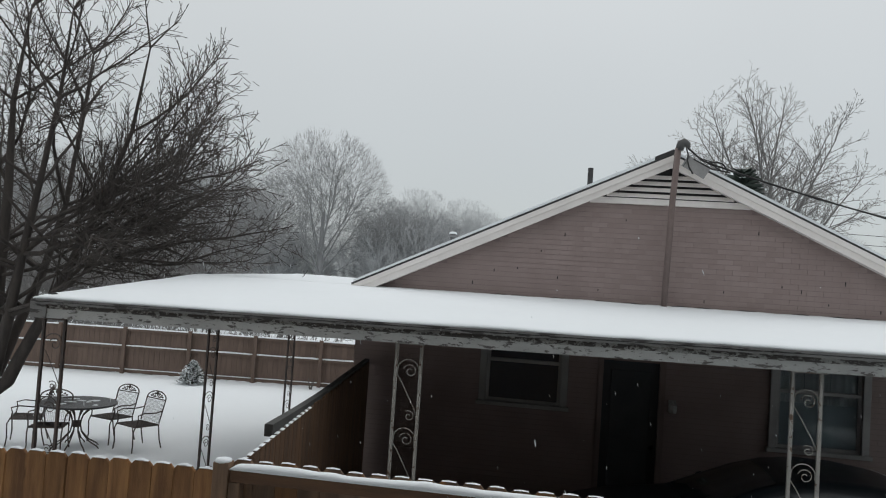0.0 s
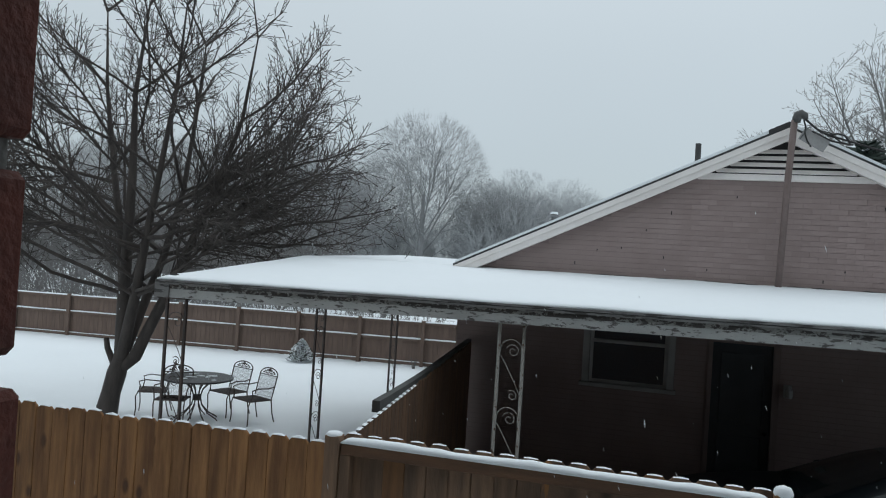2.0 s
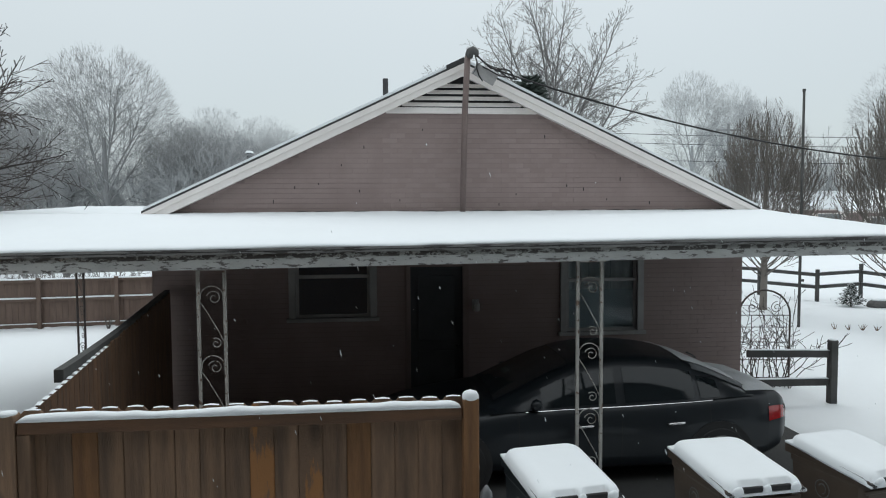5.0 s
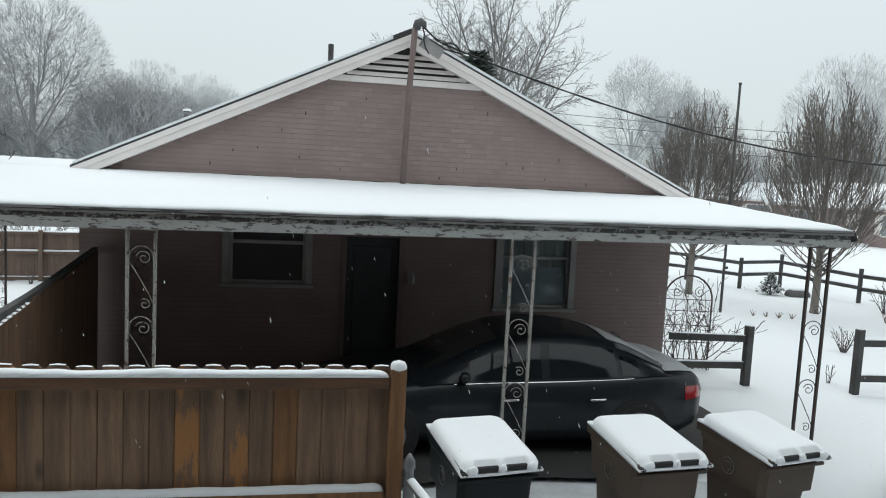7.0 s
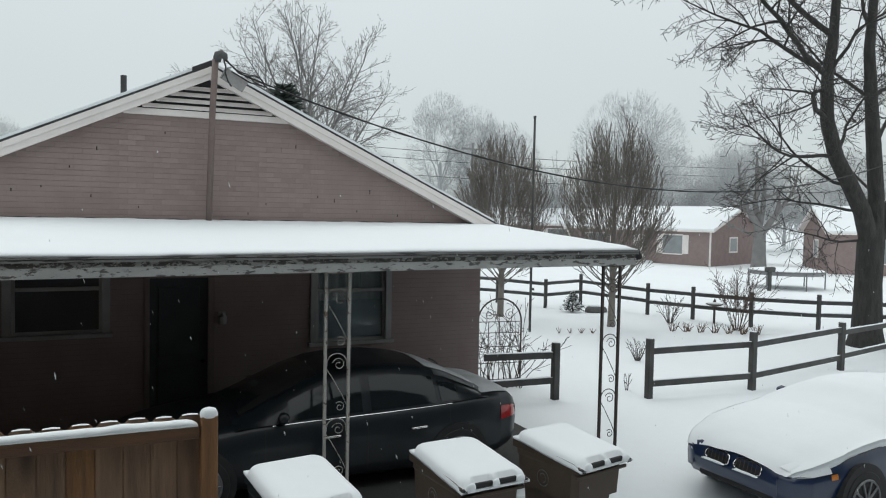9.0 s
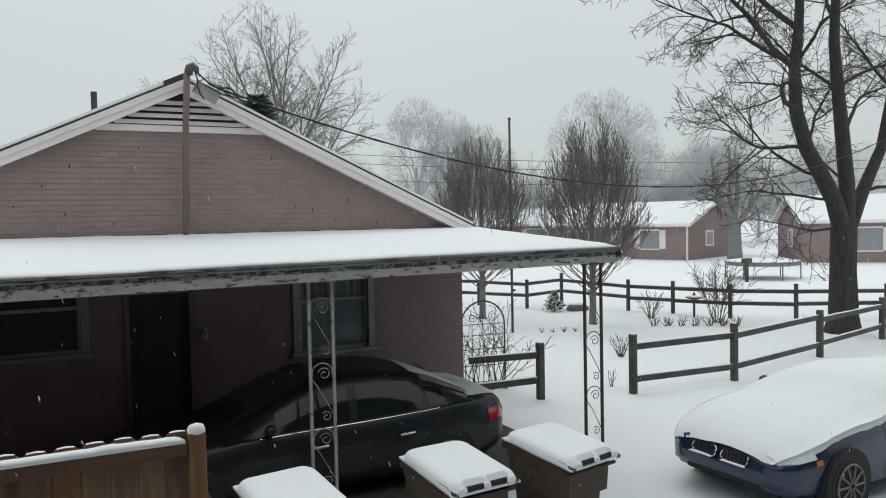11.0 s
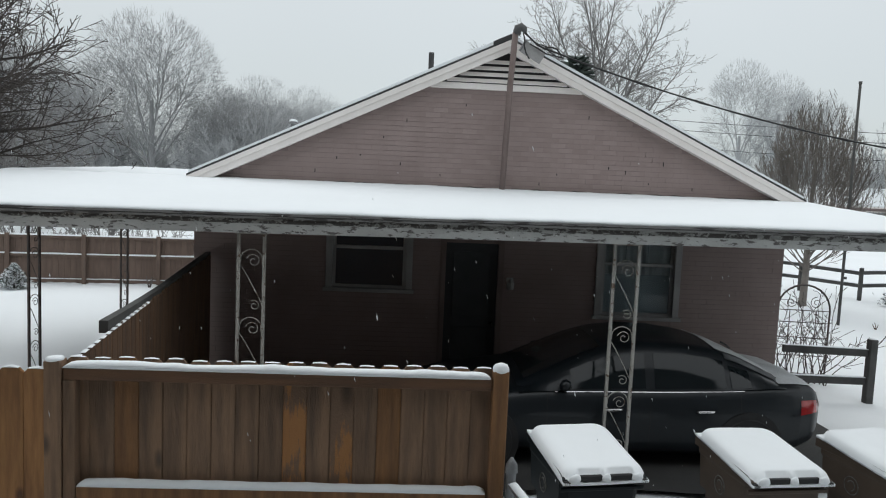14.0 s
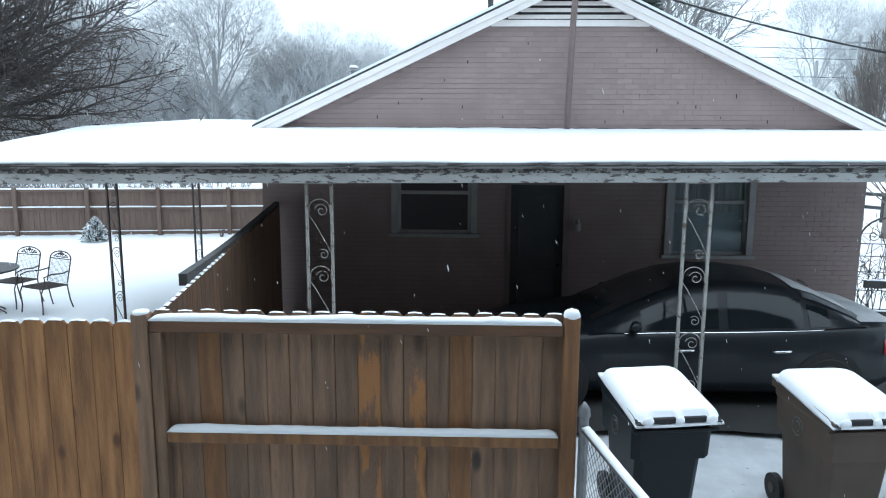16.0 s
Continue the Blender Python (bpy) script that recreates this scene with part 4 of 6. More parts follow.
def loft(section, xs, sides, n, off=0.0, s0=0.0, s1=1.0, rim=True):
    """A skin over the sections, for both sides of the car or one."""
    bm = bmesh.new()
    for sg in sides:
        grid = []
        for x in xs:
            pts = section(x)
            row = []
            for s in spread(s0, s1, n):
                y, z = along(pts, s)
                y2, z2 = along(pts, min(1, s + 0.01))
                y1, z1 = along(pts, max(0, s - 0.01))
                t = math.hypot(y2 - y1, z2 - z1) or 1
                row.append(bm.verts.new((x, sg * (y + off * (z2 - z1) / t), z - off * (y2 - y1) / t)))
            grid.append(row)
        for p, q in zip(grid, grid[1:]):
            for i in range(n - 1):
                f = (p[i], p[i + 1], q[i + 1], q[i])
                bm.faces.new(f if sg < 0 else f[::-1])
    bmesh.ops.remove_doubles(bm, verts=bm.verts, dist=0.0005)
    return bm


LX = sorted({p[0] for p in LOWER} | set(spread(0.1, 4.58, 34)))
UX = sorted({p[0] for p in UPPER} | set(spread(1.25, 4.12, 30)))


def sedan(name, at, turn, paint, label, rim_paint, table=UPPER):
    cabin = cabin_section(table)
    c = thing(name, at, label, "car", turn=turn)
    bm = loft(low_section, LX, (-1, 1), 19)
    bmesh.ops.holes_fill(bm, edges=[e for e in bm.edges if e.is_boundary], sides=60)
    body = part("body", bm, paint, c, smooth=True)
    part("cabin", loft(cabin, UX, (-1, 1), 16), paint, c, smooth=True)
    for sg in (-1, 1):
        for nm, a, b in (("front_door_window", 1.78, 2.58), ("rear_door_window", 2.68, 3.46), ("quarter_window", 3.52, 3.74)):
            part(nm, loft(cabin, spread(a, b, 10), (sg,), 5, 0.006, 0.02, 0.34 if a < 3.5 else 0.30), CARGLASS, c, smooth=True)
        part("belt_trim", loft(low_section, spread(1.60, 3.66, 16), (sg,), 3, 0.010, 0.705, 0.735), CHROME, c, "chrome belt strip")
        for x in (2.22, 3.22):
            h = part("door_handle", tube(bmesh.new(), [(x - 0.10, sg * 0.922, 0.700), (x - 0.07, sg * 0.955, 0.705), (x + 0.07, sg * 0.955, 0.712), (x + 0.10, sg * 0.922, 0.712)], 0.018, 8), CHROME, c, "chrome door handle", True)
        for x in (1.52, 2.63, 3.62):
            part("door_gap", loft(low_section, [x - 0.004, x + 0.004], (sg,), 14, 0.003, 0.20, 0.72), BLACK, c)
        part("tail_lamp", loft(low_section, spread(4.30, 4.585, 8), (sg,), 6, 0.008, 0.475, 0.61), TAILRED, c, "red wrap-round tail lamp", True)
        part("headlamp", loft(low_section, spread(0.05, 0.44, 8), (sg,), 6, 0.008, 0.60, 0.80), CHROME if paint is CARBLACK else WHITE, c, "clear headlamp", True)
        mx = 0.0 if table is UPPER else 0.27
        part("wing_mirror", tube(bmesh.new(), [(mx + 1.72, sg * 0.86, 0.93), (mx + 1.70, sg * 0.91, 0.955), (mx + 1.69, sg * 0.96, 0.955), (mx + 1.70, sg * 1.00, 0.955)], [0.02, 0.055, 0.065, 0.04], 8), paint, c, smooth=True)
        for x in (0.86, 3.72):
            part("wheel_arch", tube(bmesh.new(), [(x, sg * 0.80, 0.33), (x, sg * 0.921, 0.33)], 0.375, 28), BLACK, c)
            w = part("tyre", tube(bmesh.new(), [(x, sg * 0.72, 0.32), (x, sg * 0.905, 0.32), (x, sg * 0.93, 0.32)], [0.325, 0.325, 0.30], 28), BLACK, c)
            part("rim", tube(bmesh.new(), [(x, sg * 0.925, 0.32), (x, sg * 0.933, 0.32)], 0.225, 24), rim_paint if paint is CARBLACK else BLACK, w)
            bm = bmesh.new()
            for k in range(10):
                a = 2 * math.pi * k / 10
                tube(bm, [(x + 0.03 * math.cos(a), sg * 0.945, 0.32 + 0.03 * math.sin(a)), (x + 0.215 * math.cos(a), sg * 0.94, 0.32 + 0.215 * math.sin(a))], 0.013, 5)
            tube(bm, [(x + 0.222 * math.cos(a), sg * 0.938, 0.32 + 0.222 * math.sin(a)) for a in spread(0, 2 * math.pi, 28)], 0.012, 5)
            part("rim_spokes", bm, GALV, w, "silver alloy spokes")
    part("windscreen", loft(cabin, spread(1.30, 2.14, 10), (-1, 1), 8, 0.006, 0.64, 1.0), CARGLASS, c, smooth=True)
    part("rear_window", loft(cabin, spread(3.42, 4.06, 10), (-1, 1), 10, 0.016, 0.60, 1.0), FROST if paint is CARBLACK else CARGLASS, c, "rear window dusted with snow", True)
    return c


FROST = mat("snow_dusted_glass", (0.78, 0.80, 0.82), (0.55, 0.57, 0.58), 3, 0.55, 0.2, 60)
sed = sedan("black_sedan", (0.08, 8.50, 0.03), 0, CARBLACK, "black four-door sedan parked under the carport, rear window dusted with snow", GALV)
part("boot_dusting", loft(low_section, spread(4.08, 4.50, 8), (-1, 1), 12, 0.012, 0.80, 1.0), FROST, sed, "light dusting of snow", True)
DUST = mat("faint_snow_dust", (0.17, 0.18, 0.19), (0.07, 0.075, 0.08), 6, 0.6, 0.2)
for sg in (-1, 1):
    part("pillar_dusting", loft(up_section, spread(3.50, 4.10, 10), (sg,), 6, 0.012, 0.38, 0.58), DUST, sed, "faint dusting of snow", True)
bm = bmesh.new()
tube(bm, [(3.60, -0.30, 1.335), (3.76, -0.10, 1.26), (3.92, 0.16, 1.17)], 0.010, 5)
part("heater_line", bm, BLACK, sed, "black wiper-like line on the rear glass")
part("reversing_lamp", loft(low_section, spread(4.565, 4.59, 3), (-1,), 4, 0.011, 0.52, 0.66), WHITE, sed)

blue = sedan("blue_saloon", (6.22, 5.84, -0.04), 3, CARBLUE, "low dark blue car buried under a thick layer of snow", GALV, LOW_UPPER)


def cover_section(x):
    """The snow lying over bonnet, screen and roof of the car."""
    up = between(LOW_UPPER, x)[0] if 1.45 < x < 4.0 else 0
    lo, top, w = between(LOWER, x)
    h = max(top, up) + 0.035 + 0.02 * min(1, x / 0.35) + 0.04 * max(0.0, min(1, (x - 1.4) / 0.6))
    h += 0.02 * math.exp(-((x - 0.75) / 0.5) ** 2)
    side = top - 0.05 - 0.07 * max(0, 1 - x / 0.6) + 0.03 * noise.noise((x * 3.1, 0.5, 0)) + 0.02 * noise.noise((x * 9, 1.5, 0))
    a = w * 0.945
    wr = max(0.62, w * 0.93 - max(0, up - top) * 0.5)
    return [(a, side), (a + 0.012, side + 0.04), (w * 0.935, side + 0.085), (wr + 0.04, side + (h - side) * 0.62), (wr - 0.08, h - 0.05), (wr * 0.6, h - 0.008), (0, h + 0.012)]


cov = loft(cover_section, spread(0.02, 4.50, 72), (-1, 1), 20)
for v in cov.verts:
    v.co += Vector((0.02 * noise.noise(v.co * 3), 0.0, 0.014 * noise.noise(v.co * 2.2)))
    if v.co.x < 0.24:
        v.co.x += 0.04 * noise.noise((v.co.y * 7, 0, 3)) - 0.01
part("snow_cover", cov, SNOW, blue, "thick rounded layer of fresh snow", True)
part("headlamp_snow", loft(low_section, spread(0.06, 0.42, 10), (-1,), 8, 0.025, 0.60, 0.84), SNOW, blue, "snow stuck over the headlamp", True)
for s in (-1, 1):
    bm = bmesh.new()
    ring = []
    for a in spread(0, 2 * math.pi, 26):
        cx, cz = math.cos(a), math.sin(a)
        q = (abs(cx) ** 3 + abs(cz) ** 3) ** (-1 / 3)
        ring.append((-0.03 + 0.05 * max(0, cz) + 0.012 * abs(s * 0.21 + 0.17 * cx * q) * 3, s * 0.20 + 0.165 * cx * q, 0.575 + 0.062 * cz * q))
    tube(bm, ring, 0.008, 6)
    gr = part("grille_surround", bm, CHROME, blue, "chrome grille surround")
    bm = bmesh.new()
    bm.faces.new([bm.verts.new((p[0] - 0.002, p[1], p[2])) for p in ring[:-1]])
    bmesh.ops.solidify(bm, geom=bm.faces, thickness=0.02)
    part("grille_backing", bm, BLACK, gr)
    bm = bmesh.new()
    for k in range(7):
        tube(bm, [(-0.045, s * 0.215 - 0.15 + k * 0.05, 0.525), (-0.01, s * 0.215 - 0.15 + k * 0.05, 0.645)], 0.004, 4)
    part("grille_slats", bm, IRONDARK, gr)
    part("grille_snow", snow_strip(s * 0.215 - 0.15, s * 0.215 + 0.15, 0, 0.03, 0, 0.018, s), SNOW, gr, "line of snow").matrix_basis = pose(-0.055, 0, 0.52, 0, 0, 90) @ pose(-s * 0.0, 0, 0)
part("lower_intake", boxed(0.03, 0.2, -0.5, 0.5, 0.285, 0.37, 0.02), BLACK, blue)
part("side_marker", loft(low_section, spread(0.42, 0.50, 4), (-1,), 3, 0.008, 0.52, 0.58), mat("amber_lens", (0.6, 0.2, 0.03), None, 5, 0.2, 0), blue, "amber side marker")


# ---------------------------------------------------------------- garden furniture
def patio_chair(x, y, facing):
    """Facing: the way its seat looks, in degrees from -y towards +x."""
    c = thing("patio_chair", (x, y, 0), "black wrought-iron patio armchair with mesh back and seat", "chair", "chairs round the table", turn=facing)
    r = 0.011
    for s in (-1, 1):
        part("front_leg", tube(bmesh.new(), [(s * 0.255, -0.27, -0.03), (s * 0.245, -0.255, 0.12), (s * 0.25, -0.27, 0.33), (s * 0.25, -0.23, 0.415)], r, 6), IRONDARK, c)
        part("rear_leg", tube(bmesh.new(), [(s * 0.25, 0.30, -0.03), (s * 0.235, 0.25, 0.15), (s * 0.24, 0.21, 0.40)], r, 6), IRONDARK, c)
        part("arm", tube(bmesh.new(), [(s * 0.25, -0.22, 0.41), (s * 0.265, -0.20, 0.52), (s * 0.28, -0.22, 0.60), (s * 0.285, -0.10, 0.63), (s * 0.275, 0.12, 0.61), (s * 0.25, 0.27, 0.63)], r, 6), IRONDARK, c)
    seat = part("seat_frame", tube(bmesh.new(), [(-0.25, -0.24, 0.41), (0.25, -0.24, 0.41), (0.24, 0.22, 0.40), (-0.24, 0.22, 0.40), (-0.25, -0.24, 0.41)], r, 6), IRONDARK, c)
    bm = bmesh.new()
    for k in spread(-0.23, 0.23, 24):
        box(bm, k - 0.005, k + 0.005, -0.235, 0.215, 0.402, 0.408)
    for k in spread(-0.23, 0.21, 24):
        box(bm, -0.245, 0.245, k - 0.005, k + 0.005, 0.398, 0.402)
    tagged(part("seat_mesh", bm, IRONDARK, seat), kind="stuff")
    m = pose(0, 0.215, 0.42, -14)
    arch = [(-0.24, 0, 0), (-0.245, 0, 0.36)] + [(-0.245 * math.cos(a), 0, 0.40 + 0.115 * math.sin(a)) for a in spread(0, math.pi, 14)] + [(0.245, 0, 0.36), (0.24, 0, 0)]
    back = part("backrest", tube(bmesh.new(), arch, r, 6), IRONDARK, c)
    back.matrix_basis = m
    bm = bmesh.new()
    tube(bm, [(-0.245, 0, 0.39), (0.245, 0, 0.39)], 0.008, 6)
    for a in spread(0.35, math.pi - 0.35, 7):
        q = (0.16 * math.cos(a), 0, 0.40 + 0.075 * math.sin(a))
        tube(bm, [(q[0] * 0.4, 0, 0.41), q], 0.007, 5)
        bmesh.ops.create_icosphere(bm, subdivisions=1, radius=0.018, matrix=Matrix.Translation(q))
    bmesh.ops.create_icosphere(bm, subdivisions=1, radius=0.032, matrix=Matrix.Translation((0, 0, 0.475)))
    part("crest", bm, IRONDARK, back, "cast leaf crest")
    bm = bmesh.new()
    for k in spread(-0.23, 0.23, 17):
        box(bm, k - 0.0015, k + 0.0015, -0.002, 0.002, 0.0, 0.385)
    for k in spread(0.01, 0.38, 18):
        box(bm, -0.24, 0.24, 0.002, 0.005, k - 0.0014, k + 0.0014)
    tagged(part("back_mesh", bm, GALV, back, "fine grey mesh back"), kind="stuff")
    return c


patio_chair(-6.79, 11.69, -24)
patio_chair(-7.50, 12.06, -16)
patio_chair(-7.92, 11.00, 22)
patio_chair(-8.62, 11.42, -60)
table = thing("patio_table", (-7.72, 11.40, 0), "round black wrought-iron patio table with patches of snow", "table")
bm = tube(bmesh.new(), [(0, 0, 0.695), (0, 0, 0.70), (0, 0, 0.725), (0, 0, 0.73)], [0.58, 0.60, 0.60, 0.585], 36)
part("tabletop", bm, mat("wet_iron_mesh_top", (0.035, 0.035, 0.037), (0.012, 0.012, 0.013), 12, 0.4, 0.5, 70), table)
for k in range(9):
    a, r = random.uniform(0, 6.28), random.uniform(0.1, 0.45)
    part("snow_patch", snow_lump(random.uniform(0.04, 0.11), random.uniform(0.02, 0.05), 0.012), SNOW, table).matrix_basis = pose(r * math.cos(a), r * math.sin(a), 0.731, 0, 0, random.uniform(0, 90))
for k in range(8):
    a = math.pi * k / 4 + 0.2
    pts = [(q * math.cos(a), q * math.sin(a), z) for q, z in ((0.40, -0.03), (0.36, 0.02), (0.22, 0.10), (0.09, 0.25), (0.06, 0.40), (0.10, 0.52), (0.22, 0.64), (0.36, 0.70))]
    part("leg", tube(bmesh.new(), pts, 0.011, 6), IRONDARK, table)
part("collar", tube(bmesh.new(), [(0, 0, 0.33), (0, 0, 0.42)], 0.075, 14), IRONDARK, table)

# ---------------------------------------------------------------- back fence
backf = thing("back_fence", (0, 0, 0), "long brown board fence with snow on its two rails", "fence")
B0, B1 = Vector((-34.0, 16.75, 0)), Vector((-3.0, 20.35, 0))
bdir = (B1 - B0).normalized()
bturn = math.degrees(math.atan2(bdir.y, bdir.x))
L = (B1 - B0).length
bme = board_mesh("board", 0.143, 1.20, FARFENCE, 0.004)
for i in range(int(L / 0.145)):
    p = B0 + bdir * (0.07 + i * 0.145)
    shared("board", bme, backf, pose(p.x, p.y, random.uniform(-0.01, 0.01), 0, 0, bturn), None)
frame_b = pose(B0.x, B0.y, 0, 0, 0, bturn)
for z in (1.16, 0.68):
    part("rail", boxed(0, L, -0.06, -0.002, z, z + 0.06), FARFENCE, backf).matrix_basis = frame_b
    part("rail_snow", snow_strip(0, L, -0.062, 0.0, z + 0.061, 0.036, z, 200), SNOW, backf, "thin line of snow").matrix_basis = frame_b
part("kick_board", boxed(0, L, -0.05, -0.003, 0.02, 0.10), FARFENCE, backf).matrix_basis = frame_b
part("kick_snow", snow_strip(0, L, -0.07, -0.003, 0.101, 0.02, 5, 160), SNOW, backf).matrix_basis = frame_b
s = 0.4
while s < L:
    part("post", boxed(s - 0.05, s + 0.05, -0.13, -0.04, -0.1, 1.27, 0.01), FARFENCE, backf).matrix_basis = frame_b
    s += 1.83


# ---------------------------------------------------------------- rail fences
def rail_fence(label, posts, heights, hi=0.80, lo=0.36, thick=0.10, snow=True):
    f = thing("rail_fence", (0, 0, 0), label, "fence", "split rail fences")
    for (x, y), h in zip(posts, heights):
        if h:
            part("post", boxed(x - thick / 2, x + thick / 2, y - thick / 2, y + thick / 2, -0.15, h, 0.012), RAILWOOD, f)
            part("post_snow", snow_lump(thick * 0.45, thick * 0.45, 0.02), SNOW, f).matrix_basis = pose(x, y, h)
    for (a, b), (c, d) in zip(posts, posts[1:]):
        t = math.atan2(d - b, c - a)
        n = math.hypot(c - a, d - b)
        for z in (hi, lo):
            m = pose(a, b, z + random.uniform(-0.02, 0.02), 0, random.uniform(-0.6, 0.6), math.degrees(t))
            part("rail", boxed(0.02, n - 0.02, -0.022, 0.022, -0.055, 0.055, 0.008), RAILWOOD, f).matrix_basis = m
            if snow:
                part("rail_snow", snow_strip(0.06, n - 0.06, -0.02, 0.02, 0.054, 0.022, a + z, 24), SNOW, f).matrix_basis = m
    return f


rail_fence("grey two-rail timber fence at the house corner, snow on its rails", [(5.78, 10.78), (7.12, 10.66)], [0, 0.97], 0.79, 0.30, 0.12)
rail_fence("grey two-rail timber fence beside the driveway", [(8.72, 10.16), (11.05, 10.06), (14.35, 10.75), (17.6, 11.5), (21.0, 12.2)], [1.04, 1.06, 1.0, 1.0, 1.0], 0.80, 0.26, 0.115)
rail_fence("grey two-rail timber garden fence, far side of the lawn", [(10.2, 27.5), (13.1, 23.6), (14.0, 21.8)], [0.9, 0.9, 0.97], 0.80, 0.40)
rail_fence("grey two-rail timber garden fence enclosing the flower bed", [(14.0, 21.8), (15.8, 22.3), (16.25, 19.2), (16.9, 17.85), (17.6, 16.2), (18.9, 14.95), (21.0, 13.6), (24, 12.2)], [0, 1.08, 1.02, 1.02, 1.0, 1.02, 1.0, 1.0], 0.80, 0.42)


# ---------------------------------------------------------------- trees and plants
def grow(rng, limbs, levels, wiggle, lift, spreadang, ratio, twigs, thin, seg):
    """Branches as lists of (points, radii, level). limbs: (start, way, length, radius). lift bends tips up, twigs is how many side shoots a metre."""
    out, queue = [], [(Vector(p), Vector(d).normalized(), l, r, 0) for p, d, l, r in limbs]
    while queue:
        p, d, length, r, lv = queue.pop()
        n = max(3 if lv < 2 else 2, min(12, int(length / seg[min(lv, len(seg) - 1)])))
        pts, rad = [p.copy()], [r]
        for i in range(n):
            d = (d + Vector((rng.gauss(0, wiggle), rng.gauss(0, wiggle), rng.gauss(0, wiggle) + lift[min(lv, len(lift) - 1)]))).normalized()
            p = p + d * length / n
            pts.append(p.copy())
            rad.append(max(thin, r * (1 - 0.82 * (i + 1) / n)))
        out.append((pts, rad, lv))
        if lv + 1 < levels:
            m = max(2, int(length * twigs[min(lv, len(twigs) - 1)] + rng.random()))
            for k in range(m):
                s = (0.22 + 0.78 * (k + rng.random() * 0.8) / m) if lv else (0.30 + 0.70 * (k + rng.random() * 0.7) / m)
                s = min(s, 0.99)
                i = min(int(s * n), n - 1)
                q = pts[i].lerp(pts[i + 1], s * n - i)
                way = (pts[i + 1] - pts[i]).normalized()
                side = way.cross(Vector((rng.gauss(0, 1), rng.gauss(0, 1), rng.gauss(0, 1)))).normalized()
                a = radians(rng.uniform(*spreadang))
                nd = way * math.cos(a) + side * math.sin(a)
                nl = length * ratio * rng.uniform(0.6, 1.15) * (1.15 - 0.65 * s)
                if nl > 0.1:
                    queue.append((q, nd, nl, max(thin, rad[i] * rng.uniform(0.45, 0.7)), lv + 1))
    return out


def skin(branches, sides, spike=3):
    """Round tapered bars over many branches, as one list of vertices and faces."""
    vs, fs = [], []
    for pts, rad, lv in branches:
        k = sides[min(lv, len(sides) - 1)]
        up, first = None, len(vs)
        if lv >= spike:
            d = (pts[-1] - pts[0]).normalized()
            u = d.orthogonal().normalized()
            w = d.cross(u)
            vs += [pts[0] + rad[0] * q for q in (u, -0.5 * u + 0.87 * w, -0.5 * u - 0.87 * w)] + [pts[-1]]
            fs += [(first, first + 1, first + 3), (first + 1, first + 2, first + 3), (first + 2, first, first + 3)]
            continue
        for i, p in enumerate(pts):
            d = (pts[min(i + 1, len(pts) - 1)] - pts[max(i - 1, 0)]).normalized()
            if up is None:
                up = Vector((0, 0, 1)) if abs(d.z) < 0.9 else Vector((1, 0, 0))
            u = (up - d * up.dot(d)).normalized()
            w = d.cross(u)
            up = u
            for j in range(k):
                a = 2 * math.pi * j / k
                vs.append(p + rad[i] * (math.cos(a) * u + math.sin(a) * w))
        for i in range(len(pts) - 1):
            for j in range(k):
                a, b = first + i * k + j, first + i * k + (j + 1) % k
                fs.append((a, b, b + k, a + k))
    return vs, fs


def mesh_part(name, branches, sides, material, parent, label="", spike=3):
    vs, fs = skin(branches, sides, spike)
    me = bpy.data.meshes.new(name)
    me.from_pydata([tuple(v) for v in vs], [], fs)
    me.polygons.foreach_set("use_smooth", [True] * len(me.polygons))
    me.materials.append(material)
    ob = new(name, me)
    ob.parent = parent
    return tagged(ob, label) if label else ob


def tree(name, at, label, rng, trunk, limbs, material, levels=5, wiggle=0.09, lift=(0.01, 0.02, 0.03), angle=(22, 55), ratio=0.52, twigs=(2.2, 3.2, 4.5, 6), thin=0.006, seg=(0.5, 0.35, 0.25, 0.15), snow=0.0, group="", turn=0, clear=None, spike=3):
    t = thing(name, at, label, "tree", group, turn=turn)
    br = grow(rng, limbs, levels, wiggle, lift, angle, ratio, twigs, thin, seg)
    br = [q for q in br if not clear or not any(clear(p) for p in q[0])]
    mesh_part("trunk", [(list(map(Vector, p)), r, 0) for p, r in trunk] + [b for b in br if b[2] == 0], (10,), material, t)
    mesh_part("crown", [b for b in br if b[2] > 0], (6, 5, 3, 3), material, t, "bare winter branches and twigs", spike)
    if snow:
        top = []
        for pts, rad, lv in br:
            if lv == 0 and (pts[-1] - pts[0]).normalized().z < 0.45:
                top.append(([p + Vector((0, 0, r * 0.75)) for p, r in zip(pts, rad)], [max(r * snow, 0.004) for r in rad], lv))
        tagged(mesh_part("branch_snow", top, (5, 4, 3), SNOW, t, "snow lying along the limbs"), kind="stuff")
    return t


# the spreading tree behind the patio furniture
R1 = random.Random(7)
ASTEM = [(0.24, 0, 0.95), (0.20, 0.02, 1.55), (0.20, 0, 2.1), (0.25, -0.05, 3.1), (0.30, -0.1, 4.2), (0.25, -0.1, 5.6), (0.35, 0, 7.2)]
ALEFT = [(0.20, 0.0, 2.0), (0.02, 0.1, 2.7), (-0.08, 0.15, 3.2), (-0.35, 0.2, 4.3), (-0.7, 0.3, 5.8), (-0.8, 0.3, 7.2)]
BSTEM = [(0.26, 0.02, 0.85), (0.48, 0.05, 1.02), (0.66, 0.08, 1.45), (0.95, 0.1, 2.05), (1.40, 0.1, 3.0), (1.75, 0.15, 3.9), (2.2, 0.2, 5.2), (2.4, 0.2, 6.6)]
